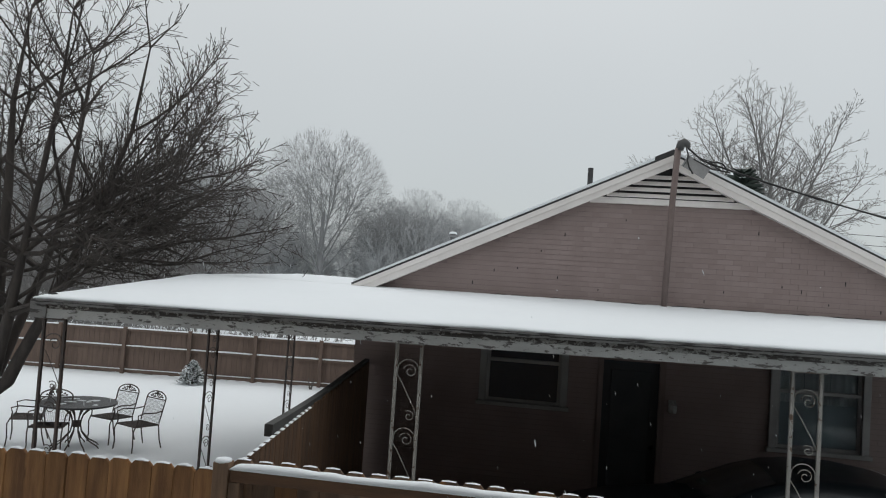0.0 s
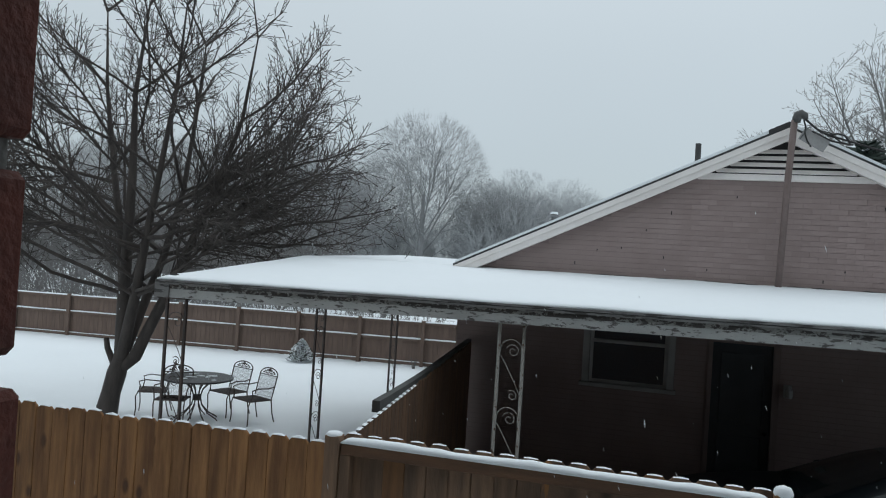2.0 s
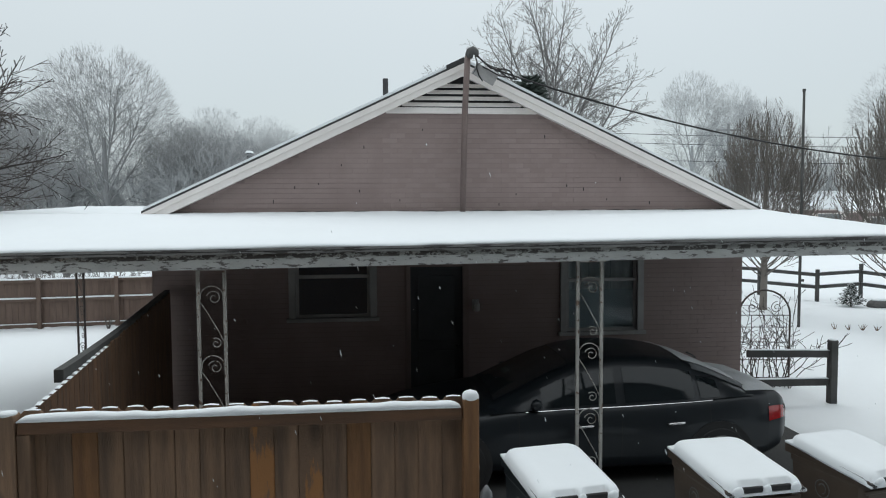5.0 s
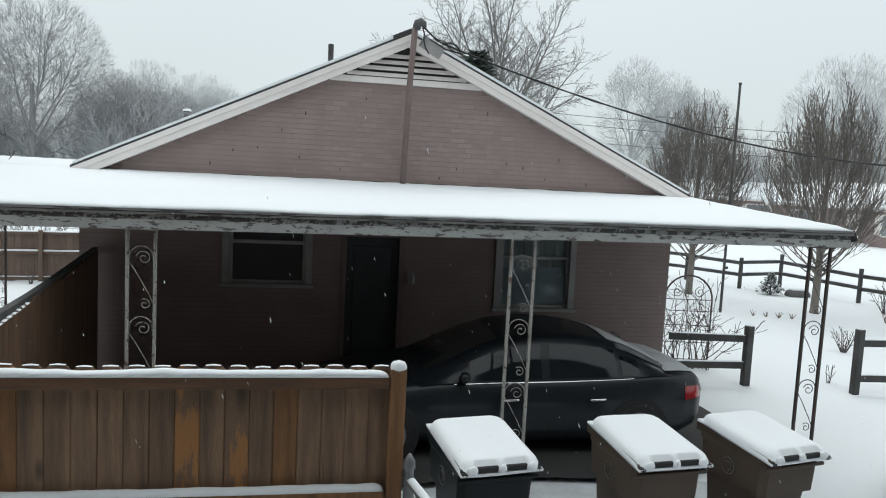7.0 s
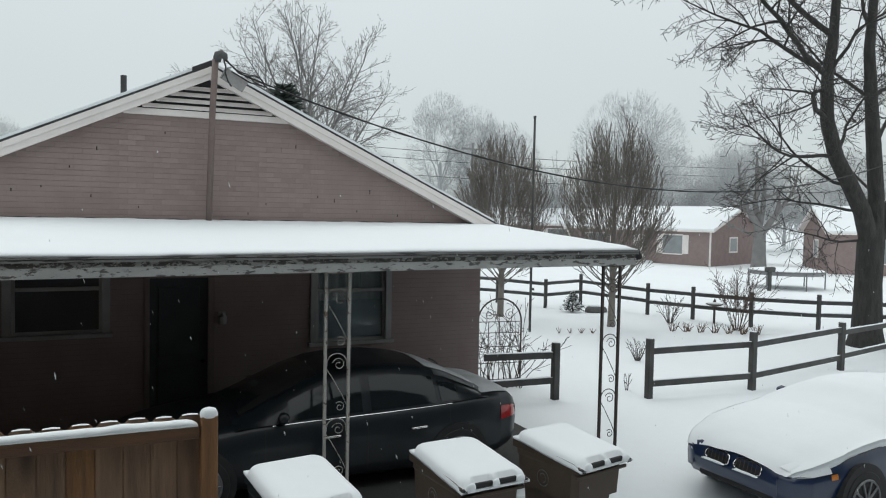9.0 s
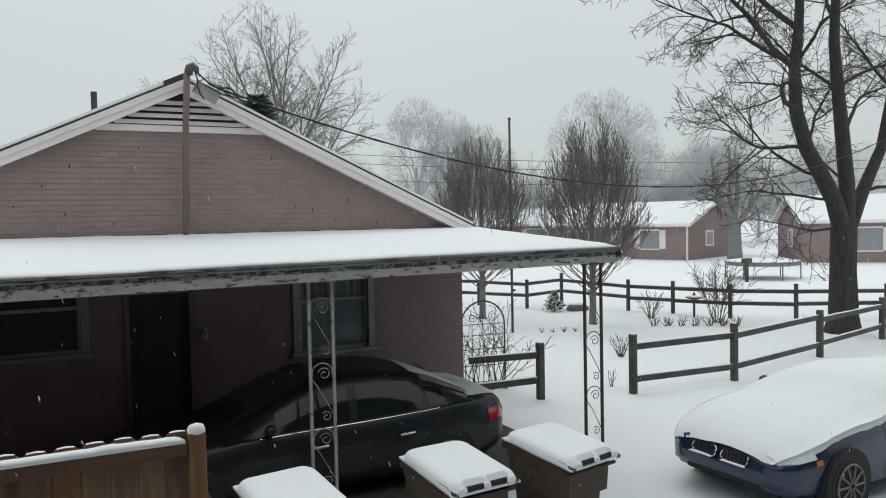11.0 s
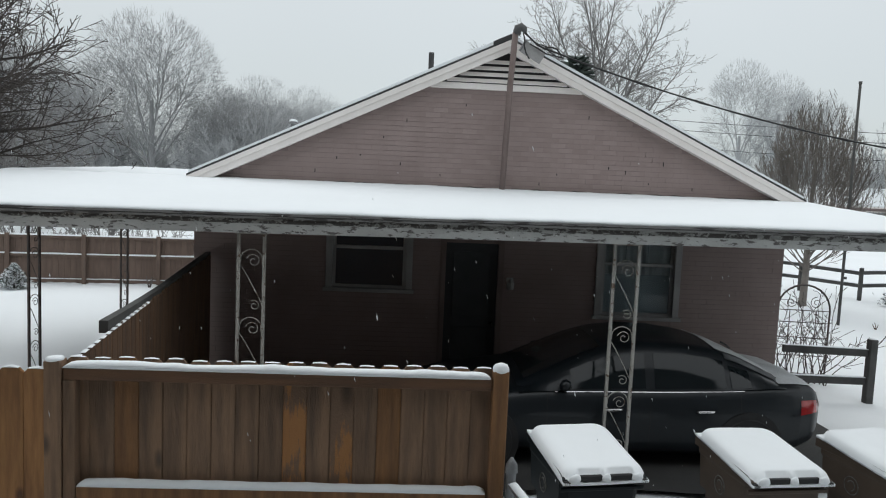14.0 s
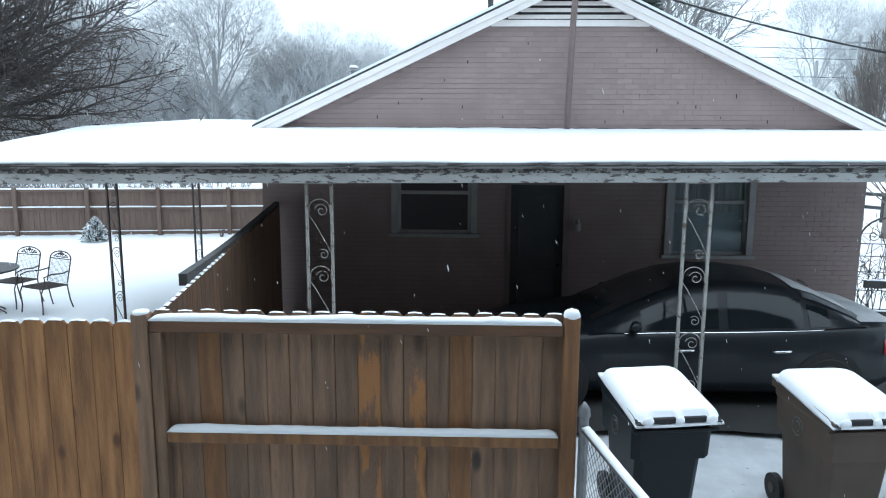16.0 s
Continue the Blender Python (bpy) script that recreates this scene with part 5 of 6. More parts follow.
CSTEM = [(0.27, -0.03, 1.0), (0.45, -0.12, 1.65), (0.60, -0.2, 2.1), (0.78, -0.25, 3.1), (1.0, -0.3, 4.2), (1.3, -0.4, 5.6), (1.4, -0.4, 7.0)]
DSTEM = [(0.25, 0.08, 1.1), (0.35, 0.35, 1.9), (0.45, 0.7, 2.8), (0.55, 1.0, 4.0), (0.6, 1.2, 5.6), (0.7, 1.2, 6.8)]
limbs = []


def reach(p, d, centre, radii):
    """How far it is from p along d to the outline of an egg-shaped crown."""
    p, d = Vector(p) - Vector(centre), Vector(d).normalized()
    p, e = Vector([a / r for a, r in zip(p, radii)]), Vector([a / r for a, r in zip(d, radii)])
    aa, bb, cc = e.dot(e), p.dot(e), p.dot(p) - 1
    return (-bb + math.sqrt(max(0.0, bb * bb - aa * cc))) / aa


def outside(p, centre, radii, slack=1.04):
    return sum(((a - c) / r) ** 2 for a, c, r in zip(p, centre, radii)) > slack * slack


DOME = (0.20, 0.15, 3.55), (4.85, 4.85, 4.70)


def dome_reach(p, d):
    return reach(p, d, *DOME)


for stem, first in ((ASTEM, 2), (ALEFT, 1), (BSTEM, 3), (CSTEM, 2), (DSTEM, 2)):
    for i in range(first, len(stem)):
        for k in range(3 if i < first + 2 else 2):
            an = i * 2.1 + k * 2.09 + R1.uniform(-0.5, 0.5)
            out = Vector((stem[i][0] - 0.25, stem[i][1], 0)) * 0.35
            d = Vector((math.cos(an) + out.x, math.sin(an) * 0.8 + out.y, R1.uniform(0.22, 0.8) + 0.12 * (i - first)))
            limbs.append((stem[i], tuple(d), dome_reach(stem[i], d) * R1.uniform(0.86, 1.02), 0.046 - 0.0042 * i))
for stem, i, d in ((BSTEM, 3, (0.95, 0.1, 0.30)), (CSTEM, 2, (0.9, -0.15, 0.34)), (BSTEM, 4, (0.97, -0.2, 0.12)), (CSTEM, 3, (0.97, -0.1, 0.14)), (BSTEM, 4, (0.9, 0.3, 0.22)), (BSTEM, 5, (0.95, -0.1, 0.2)), (CSTEM, 3, (0.85, -0.5, 0.16)), (ALEFT, 1, (-0.95, -0.1, 0.12)), (ASTEM, 2, (-0.9, 0.3, 0.05)), (ALEFT, 2, (-0.95, 0.2, 0.25)), (ASTEM, 1, (-0.7, -0.4, 0.3)), (CSTEM, 1, (0.3, -0.8, 0.3))):
    limbs.append((stem[i], d, dome_reach(stem[i], d) * 0.98, 0.04))
for i in range(14):
    stem = (ASTEM, BSTEM, CSTEM, DSTEM, ALEFT)[i % 5]
    foot, an = Vector(stem[1]).lerp(Vector(stem[3]), R1.uniform(0.1, 0.9)), i * 2.4
    d = (math.cos(an), math.sin(an), R1.uniform(-0.02, 0.30))
    limbs.append((tuple(foot), d, dome_reach(foot, d) * R1.uniform(0.8, 1.0), 0.034))
tree("spreading_tree", (-9.24, 10.98, 0), "large bare spreading tree, wet bark and snow on its limbs", R1,
     [([(-0.03, 0, -0.2), (0.0, 0, 0.0), (0.07, 0, 0.35), (0.16, 0, 0.7), (0.25, 0, 1.05)], [0.24, 0.19, 0.16, 0.165, 0.13]), (ASTEM, [0.125, 0.115, 0.105, 0.09, 0.07, 0.042, 0.014]), (ALEFT, [0.075, 0.072, 0.068, 0.052, 0.032, 0.012]), (BSTEM, [0.12, 0.11, 0.10, 0.09, 0.075, 0.056, 0.034, 0.012]), (CSTEM, [0.105, 0.095, 0.085, 0.068, 0.05, 0.032, 0.012]), (DSTEM, [0.09, 0.08, 0.068, 0.05, 0.032, 0.012]),
      ([(0.12, -0.05, 0.9), (0.02, -0.10, 1.15), (0.0, -0.12, 1.32)], [0.06, 0.05, 0.045])], limbs, BARK, 4, 0.11, (0.014, 0.03, 0.05), (24, 62), 0.33, (5.8, 9.5, 15.0), 0.0050, (0.35, 0.28, 0.2), snow=0.16, clear=lambda p: p.x > 3.3 and p.z < 3.02 or p.z < 2.5 and math.hypot(p.x - 0.3, p.y) > 1.4 or outside(p, *DOME, 1.02))

# the tall tree beyond the driveway fence
R2 = random.Random(21)
LSTEM = [(-0.05, 0, 2.7), (-0.35, 0, 3.4), (-0.8, 0, 4.0), (-1.35, 0.02, 4.7), (-1.75, 0.0, 5.6), (-1.80, 0, 6.6), (-1.65, 0, 7.6), (-1.55, 0, 9.6)]
RSTEM = [(0.12, 0, 2.8), (0.22, 0.05, 3.8), (0.05, 0.05, 5.0), (-0.2, 0, 6.2), (-0.35, 0, 7.4), (-0.2, 0, 9.8)]
FSTEM = [(0.2, 0, 2.6), (0.9, 0.1, 3.6), (1.7, 0.1, 4.8), (2.3, 0.2, 6.4), (2.6, 0.2, 8.6)]
limbs = [(LSTEM[4], (-0.96, 0.0, 0.22), 4.6, 0.065), (LSTEM[5], (-0.93, 0.0, 0.36), 5.6, 0.075), (LSTEM[5], (-0.80, 0.3, 0.5), 4.2, 0.06), (LSTEM[6], (-0.85, 0.1, 0.5), 5.2, 0.075), (LSTEM[7], (-0.6, 0.1, 0.8), 4.6, 0.08), (LSTEM[7], (0.2, -0.2, 1.0), 4.0, 0.08), (LSTEM[3], (-0.95, 0.2, 0.18), 3.8, 0.05),
         (LSTEM[2], (-0.85, 0.4, 0.10), 3.4, 0.045), (LSTEM[1], (-0.8, 0.4, 0.05), 3.2, 0.04), (LSTEM[0], (-0.85, 0.2, -0.02), 3.0, 0.035), (LSTEM[3], (0.5, 0.4, 0.8), 3.4, 0.05), (LSTEM[5], (0.6, -0.3, 0.7), 3.2, 0.05),
         (RSTEM[2], (0.7, 0.1, 0.7), 4.0, 0.06), (RSTEM[3], (0.75, -0.2, 0.6), 3.8, 0.055), (RSTEM[3], (-0.6, 0.4, 0.7), 3.2, 0.05), (RSTEM[4], (0.5, 0.3, 0.8), 4.0, 0.06), (RSTEM[5], (0.1, 0.1, 1.0), 4.2, 0.09), (RSTEM[1], (0.6, 0.7, 0.35), 3.4, 0.045),
         (FSTEM[1], (0.9, -0.2, 0.2), 3.4, 0.05), (FSTEM[2], (0.9, 0.1, 0.4), 4.0, 0.06), (FSTEM[3], (0.7, 0.2, 0.7), 4.0, 0.06), (FSTEM[4], (0.2, 0, 1.0), 4.0, 0.08), (FSTEM[3], (-0.4, 0.3, 0.8), 3.2, 0.05)]
tree("tall_street_tree", (17.77, 12.66, 0), "tall bare tree with thick dark forked trunk", R2,
     [([(0, 0, -0.3), (0, 0, 0), (0.02, 0, 0.4), (0.0, 0, 1.6), (0.03, 0, 2.6), (0.1, 0, 3.1)], [0.60, 0.48, 0.38, 0.33, 0.33, 0.24]),
      (LSTEM, [0.24, 0.215, 0.20, 0.185, 0.165, 0.14, 0.12, 0.085]), (RSTEM, [0.24, 0.20, 0.185, 0.16, 0.135, 0.09]), (FSTEM, [0.2, 0.17, 0.14, 0.115, 0.08])], limbs, BARKTRUNK, 5, 0.14, (0.02, -0.01, 0.0, 0.02), (28, 70), 0.54, (3.3, 5.0, 6.2, 6), 0.0055, (0.4, 0.28, 0.2, 0.2), spike=4)

# two upright garden trees
def pear_width(z, h):
    """Half the width of the pear-shaped crown at height z."""
    table = [(0.0, 0.9), (0.22, 1.25), (0.45, 1.75), (0.68, 1.42), (0.85, 0.85), (0.96, 0.35), (1.1, 0.0)]
    return between(table, z / h)[0]


for k, (x, y, h, sd) in enumerate(((11.45, 20.4, 6.15, 31), (13.5, 17.5, 6.45, 33))):
    rr = random.Random(sd)
    limbs = []
    for i in range(84):
        a, u = i * 2.4, (i + 0.5) / 84
        lean = 0.16 + 1.0 * (1 - u) ** 0.8
        limbs.append(((0, 0, 0.85 + 1.9 * u), (lean * math.cos(a), lean * math.sin(a), 0.62 + rr.uniform(-0.1, 0.2)), (2.5 + 1.1 * u) * rr.uniform(0.85, 1.15), 0.019))
    tree("upright_garden_tree", (x, y, 0), "bare upright pear-shaped tree with dense vertical twigs", rr,
         [([(0, 0, -0.2), (0, 0, 0.1), (0.02, 0, 1.0), (0, 0.02, 2.2), (0.03, 0, 3.6), (0.02, 0, 5.2)], [0.13, 0.105, 0.09, 0.07, 0.045, 0.015])], limbs, BARKUPRIGHT, 4, 0.04, (0.095, 0.16, 0.1), (12, 36), 0.36, (6.0, 5.0, 5.0), 0.0062, (0.28, 0.2, 0.2),
         group="upright garden trees", clear=lambda p: math.hypot(p.x, p.y) > pear_width(p.z, h) * 1.04 + 0.05)

# pollarded tree by the neighbours' house
R4 = random.Random(5)
limbs = [((0, 0, 2.4), (-0.5, 0, 0.85), 5.0, 0.25), ((0, 0, 2.6), (0.15, 0.2, 1), 5.4, 0.24), ((0.1, 0, 2.2), (0.6, 0, 0.8), 5.0, 0.22), ((0, 0, 3), (-0.15, -0.3, 1), 4.8, 0.2), ((0, 0, 2.0), (-0.9, 0.1, 0.3), 3.2, 0.1), ((0, 0, 2.2), (0.9, 0.1, 0.35), 3.2, 0.1)]
tree("lopped_tree", (38.4, 35.0, 0), "bare lopped tree, bark paled for snow haze", R4, [([(0, 0, -0.3), (0, 0, 1), (0, 0, 2.8)], [0.55, 0.42, 0.36])], limbs, BARKDIM, 4, 0.12, (0.03, 0.01, 0.0), (25, 65), 0.45, (2.0, 2.8, 3), 0.018, (0.6, 0.4, 0.3))

# tall tree behind the house
R5 = random.Random(12)
HIGH = (0.0, 0.0, 9.6), (5.3, 5.3, 6.5)
limbs = []
for i in range(11):
    a, u = i * 2.4, (i + 0.5) / 11
    foot, way = (0, 0, 2.6 + 2.6 * u), (0.62 * (1 - 0.75 * u) * math.cos(a), 0.62 * (1 - 0.75 * u) * math.sin(a), 1.0)
    limbs.append((foot, way, reach(foot, way, *HIGH) * 0.86, 0.10))
for foot, way, n in (((0, 0, 6.0), (-1, 0.1, 0.85), 8.6), ((0, 0, 5.2), (1, 0.1, 0.42), 6.0), ((0, 0, 4.6), (0.95, -0.2, 0.15), 5.2), ((0, 0, 4.8), (-0.9, 0.3, 0.35), 5.0)):
    limbs.append((foot, way, n, 0.085))
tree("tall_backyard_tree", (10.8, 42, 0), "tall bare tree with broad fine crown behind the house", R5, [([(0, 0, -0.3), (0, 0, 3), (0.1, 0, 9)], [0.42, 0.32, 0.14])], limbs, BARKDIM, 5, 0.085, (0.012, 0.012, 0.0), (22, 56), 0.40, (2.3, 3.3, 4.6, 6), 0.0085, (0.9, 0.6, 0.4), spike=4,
     clear=lambda p: outside(p, *HIGH) and p.z > 12.6 or outside(p, (0, 0, 9), (8, 8, 8)))

# woods far off, snow haze put into their bark colour
ROUND = (0.0, 0.0, 8.2), (5.3, 5.3, 6.2)
SLIM = (0.0, 0.0, 9.0), (3.2, 3.2, 5.4)
FARTREES = []
for k, sd in enumerate((41, 42, 43, 44)):
    rr = random.Random(sd)
    egg = SLIM if k == 2 else ROUND
    lim = []
    for i in range(12):
        a, u = i * 2.4, (i + 0.5) / 12
        foot = (0, 0, (3.4 if k == 2 else 2.2) + 3.0 * u)
        way = (1.15 * (1 - 0.8 * u) * math.cos(a), 1.15 * (1 - 0.8 * u) * math.sin(a), 1.0)
        lim.append((foot, way, reach(foot, way, *egg) * rr.uniform(0.78, 0.92), 0.07))
    FARTREES.append(tree("woodland_tree", ((-18.7, 43.0, 29.0, -20)[k], (57, 54, 64, 112)[k], 0), "bare round-crowned woodland tree, bark paled for snow haze", rr, [([(0, 0, -0.3), (0, 0, 3), (0, 0, 8)], [0.36, 0.28, 0.12])], lim,
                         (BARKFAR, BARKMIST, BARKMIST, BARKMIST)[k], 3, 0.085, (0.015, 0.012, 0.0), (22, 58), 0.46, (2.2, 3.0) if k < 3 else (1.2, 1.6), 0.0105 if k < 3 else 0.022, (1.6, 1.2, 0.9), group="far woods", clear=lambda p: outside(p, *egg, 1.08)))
    twigs = []
    while len(twigs) < (9000, 8500, 4500, 2400)[k]:
        d = Vector((rr.gauss(0, 1), rr.gauss(0, 1), rr.gauss(0.25, 1))).normalized()
        r = rr.uniform(0.06, 1.0) ** 0.36
        p = Vector([c + q * r * a for c, q, a in zip(egg[0], d, egg[1])])
        if p.z < egg[0][2] - 0.62 * egg[1][2] or noise.noise(p * 0.55 + Vector((k * 9, 0, 0))) + 0.6 * noise.noise(p * 1.6) < -0.10:
            continue
        way = (d + Vector((rr.gauss(0, 0.5), rr.gauss(0, 0.5), 0.5 + rr.gauss(0, 0.4)))).normalized()
        twigs.append(([p, p + way * rr.uniform(0.35, 0.8)], [0.011 if k < 3 else 0.019], 3))
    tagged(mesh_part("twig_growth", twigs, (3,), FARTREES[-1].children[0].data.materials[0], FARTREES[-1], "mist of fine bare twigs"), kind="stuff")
far_rng = random.Random(99)
spots = [(-23.8, 60, 0.80, 0), (-13.6, 60, 0.62, 0), (-15.5, 66, 0.72, 0), (-11.2, 64, 0.64, 0), (-7.2, 68, 0.66, 1), (-3.6, 72, 0.66, 1), (-17.5, 78, 0.80, 1), (0.5, 78, 0.64, 1), (5, 86, 0.64, 1), (-10.5, 76, 0.72, 1), (32.0, 63, 0.92, 2), (36.5, 66, 0.84, 2), (-12.6, 66, 0.78, 1), (-9.0, 72, 0.78, 1), (47.5, 58, 0.82, 1), (38.5, 70, 0.9, 1), (53, 52, 0.72, 1), (58, 56, 0.72, 1), (-16.5, 36, 0.50, 0), (64, 60, 0.8, 1), (-31.5, 38, 0.66, 0), (-29, 58, 0.86, 0), (-37, 56, 0.92, 0), (-34, 70, 0.95, 1), (-45, 58, 0.9, 0), (-22.5, 36, 0.56, 0), (-40, 44, 0.7, 0), (-27, 44, 0.66, 0), (66, 50, 0.72, 1), (25, 74, 0.72, 1)]
for x, y, s, k in spots:
    src = FARTREES[k]
    m = pose(x, y, 0, 0, 0, far_rng.uniform(0, 360)) @ Matrix.Scale(s, 4)
    copy_thing(src, m)
for i in range(34):
    a = radians(-50 + i * 3.2)
    d = far_rng.uniform(92, 120)
    copy_thing(FARTREES[3], pose(d * math.sin(a), d * math.cos(a), -0.5, 0, 0, far_rng.uniform(0, 360)) @ Matrix.Scale(far_rng.uniform(0.6, 0.85), 4))


def evergreen(at, h, w, label, name="small_spruce", snow=0.5, seed=1):
    rr = random.Random(seed)
    t = thing(name, at, label, "shrub")
    part("stem", tube(bmesh.new(), [(0, 0, -0.05), (0, 0, h * 0.95)], [0.03, 0.008], 6), BARK, t)
    for nm, material, share in (("needles", mat("dark_needles", (0.035, 0.05, 0.04), (0.02, 0.03, 0.026), 6, 0.9, 0.2), 1.0), ("needle_snow", SNOW, snow)):
        vs, fs = [], []
        for i in range(int(900 * share)):
            z = rr.random() ** 1.3
            a = rr.uniform(0, 6.283)
            r = w * (1 - z ** (1.0 if h > 2 else 1.7)) * math.sqrt(rr.uniform(0.15, 1)) * (0.85 + 0.3 * math.sin(a * 5 + z * 20))
            c = Vector((r * math.cos(a), r * math.sin(a), 0.03 + z * h + (0.02 if share < 1 else 0)))
            d = Vector((math.cos(a), math.sin(a), rr.uniform(-0.2, 0.5))).normalized() * w * 0.17
            e = d.cross(Vector((0, 0, 1))).normalized() * w * 0.05
            b = len(vs)
            vs += [tuple(c - e), tuple(c + d), tuple(c + e), tuple(c + Vector((0, 0, w * 0.05)))]
            fs += [(b, b + 1, b + 3), (b + 1, b + 2, b + 3), (b, b + 2, b + 1)]
        me = bpy.data.meshes.new(nm)
        me.from_pydata(vs, [], fs)
        me.materials.append(material)
        ob = new(nm, me)
        ob.parent = t
        tagged(ob, kind="stuff")
    return t


evergreen((-9.32, 18.5, 0), 0.58, 0.36, "small spruce powdered with snow near the back fence", snow=1.3, seed=3)
evergreen((14.3, 20.6, 0), 0.62, 0.36, "small spruce on the snowy lawn", snow=0.35, seed=4)
evergreen((5.45, 24.3, 0), 7.05, 3.2, "dark evergreen top showing beyond the roof", "evergreen_tree", 0.05, 5)


def bush(at, h, w, n, material, label, seed, name="bare_bush", thin=0.006, shoots=(5, 7)):
    rr = random.Random(seed)
    t = thing(name, at, label, "bush")
    lim = []
    for i in range(n):
        a = i * 2.4
        k = w * rr.uniform(0.2, 1)
        lim.append(((0.1 * w * math.cos(a), 0.1 * w * math.sin(a), -0.03), (k * math.cos(a), k * math.sin(a), h), h * rr.uniform(0.7, 1.1), 0.012))
    br = grow(rr, lim, 3, 0.10, (0.0, 0.02), (20, 55), 0.42, shoots, thin, (0.25, 0.15) if shoots[0] > 4 else (0.7, 0.4))
    mesh_part("stem_growth", [b for b in br if b[2] == 0], (4,), material, t)
    mesh_part("twig_growth", [b for b in br if b[2] > 0], (3,), material, t, "", 2)
    return t


bush((16.6, 15.75, 0), 1.75, 0.95, 22, mat("brown_twigs", (0.12, 0.085, 0.07), (0.07, 0.05, 0.045), 5, 0.9, 0.2), "large bare brown bush by the garden fence", 61)
bush((15.6, 17.4, 0), 0.85, 0.5, 16, BARKMID, "small bare bush on the snow", 62)
bush((10.8, 13.0, 0), 0.5, 0.35, 14, BARKMID, "low clump of dry stems", 63, "dry_clump")
bush((8.72, 10.75, 0), 0.32, 0.15, 4, BARKMID, "thin dry sprig poking from the snow", 64, "dry_sprig")
for i in range(14):
    bush((14.55 + i * 0.16, 16.15 - i * 0.10 + 0.15 * (i % 2), 0), 0.30, 0.2, 7, mat("dry_flower_stems", (0.19, 0.13, 0.09), (0.12, 0.08, 0.06), 5, 0.9, 0.2) if i == 0 else bpy.data.materials["dry_flower_stems"], "withered flower stems in the snowy bed", 70 + i, "withered_flowers")
for i in range(4):
    bush((11.4 + i * 0.28, 17.0 - 0.12 * i, 0), 0.16, 0.14, 5, bpy.data.materials["dry_flower_stems"], "withered stems at the foot of the pole", 90 + i, "withered_flowers")
bush((-6.4, 19.4, 0), 0.35, 0.2, 8, BARKMID, "few dry stems at the back fence", 95, "dry_clump")

hedge_src = bush((-9.0, 22.6, 0), 2.6, 2.3, 13, BARKDIM, "tall bare hedge shrub behind the back fence", 120, "hedge_shrub", 0.010, (4.0, 9))
tagged(hedge_src, group="hedge behind the back fence")
hr = random.Random(8)
for k in range(24):
    x = -40 + k * 1.5
    if x < -15:
        for dy, lo, hi in ((7.5, 1.3, 1.8), (11.5, 1.7, 2.3)):
            copy_thing(hedge_src, pose(x + hr.uniform(-0.5, 0.5), 16.75 + (x + 34) * 0.116 + dy + hr.uniform(-1.2, 1.2), 0, 0, 0, hr.uniform(0, 360)) @ Matrix.Scale(hr.uniform(lo, hi), 4))
        copy_thing(hedge_src, pose(x + 0.7, 16.75 + (x + 34) * 0.116 + 4.0 + hr.uniform(-0.8, 0.8), 0, 0, 0, hr.uniform(0, 360)) @ Matrix.Scale(hr.uniform(0.8, 1.1), 4))
    if x < -6:
        copy_thing(hedge_src, pose(x, 16.75 + (x + 34) * 0.116 + 2.6 + hr.uniform(-0.8, 0.8), 0, 0, 0, hr.uniform(0, 360)) @ Matrix.Scale(hr.uniform(0.5, 0.78), 4))

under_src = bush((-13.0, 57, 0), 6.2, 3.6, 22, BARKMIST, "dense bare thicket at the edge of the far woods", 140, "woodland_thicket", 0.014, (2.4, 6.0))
tagged(under_src, group="thickets of the far woods")
for k in range(22):
    x = -44 + k * 2.35
    copy_thing(under_src, pose(x + hr.uniform(-0.8, 0.8), 60 + 0.45 * max(0, x + 14) + hr.uniform(-2, 3), 0, 0, 0, hr.uniform(0, 360)) @ Matrix.Scale(hr.uniform(0.75, 1.25) if x < -8 else hr.uniform(0.7, 1.0), 4))
for k in range(9):
    copy_thing(under_src, pose(30 + k * 4.5 + hr.uniform(-1, 1), 74 - k * 2.2 + hr.uniform(-2, 2), 0, 0, 0, hr.uniform(0, 360)) @ Matrix.Scale(hr.uniform(0.9, 1.4), 4))

stone = thing("garden_stone", (15.1, 20.4, 0), "low grey boulder half under snow", "rock")
part("stone", snow_lump(0.42, 0.26, 0.2), mat("grey_stone", (0.16, 0.155, 0.15), (0.1, 0.1, 0.1), 6, 0.9, 0.6, 30), stone, smooth=True)
part("stone_snow", snow_lump(0.3, 0.18, 0.06), SNOW, stone, smooth=True).matrix_basis = pose(0, 0, 0.17)

pole = thing("garden_pole", (10.72, 17.42, 0), "tall thin grey metal pole standing on the lawn", "pole")
part("shaft", tube(bmesh.new(), [(0, 0, -0.2), (0, 0, 3.0), (0.0, 0, 5.78)], [0.035, 0.033, 0.030], 10), RAILWOOD, pole, smooth=True)
part("top_cap", tube(bmesh.new(), [(0, 0, 5.76), (0, 0, 5.82)], 0.04, 10), RAILWOOD, pole)
part("cleat", boxed(-0.02, 0.10, -0.02, 0.02, 1.1, 1.16), RAILWOOD, pole)

bath = thing("bird_bath", (16.95, 17.0, 0), "dark bird table with a cap of snow", "bird table")
part("stand", tube(bmesh.new(), [(0, 0, -0.1), (0, 0, 0.62)], 0.035, 8), IRONDARK, bath)
part("tray", tube(bmesh.new(), [(0, 0, 0.50), (0, 0, 0.56), (0, 0, 0.58)], [0.08, 0.25, 0.26], 16), IRONDARK, bath)
part("tray_snow", snow_lump(0.2, 0.2, 0.05), SNOW, bath, smooth=True).matrix_basis = pose(0, 0, 0.585)
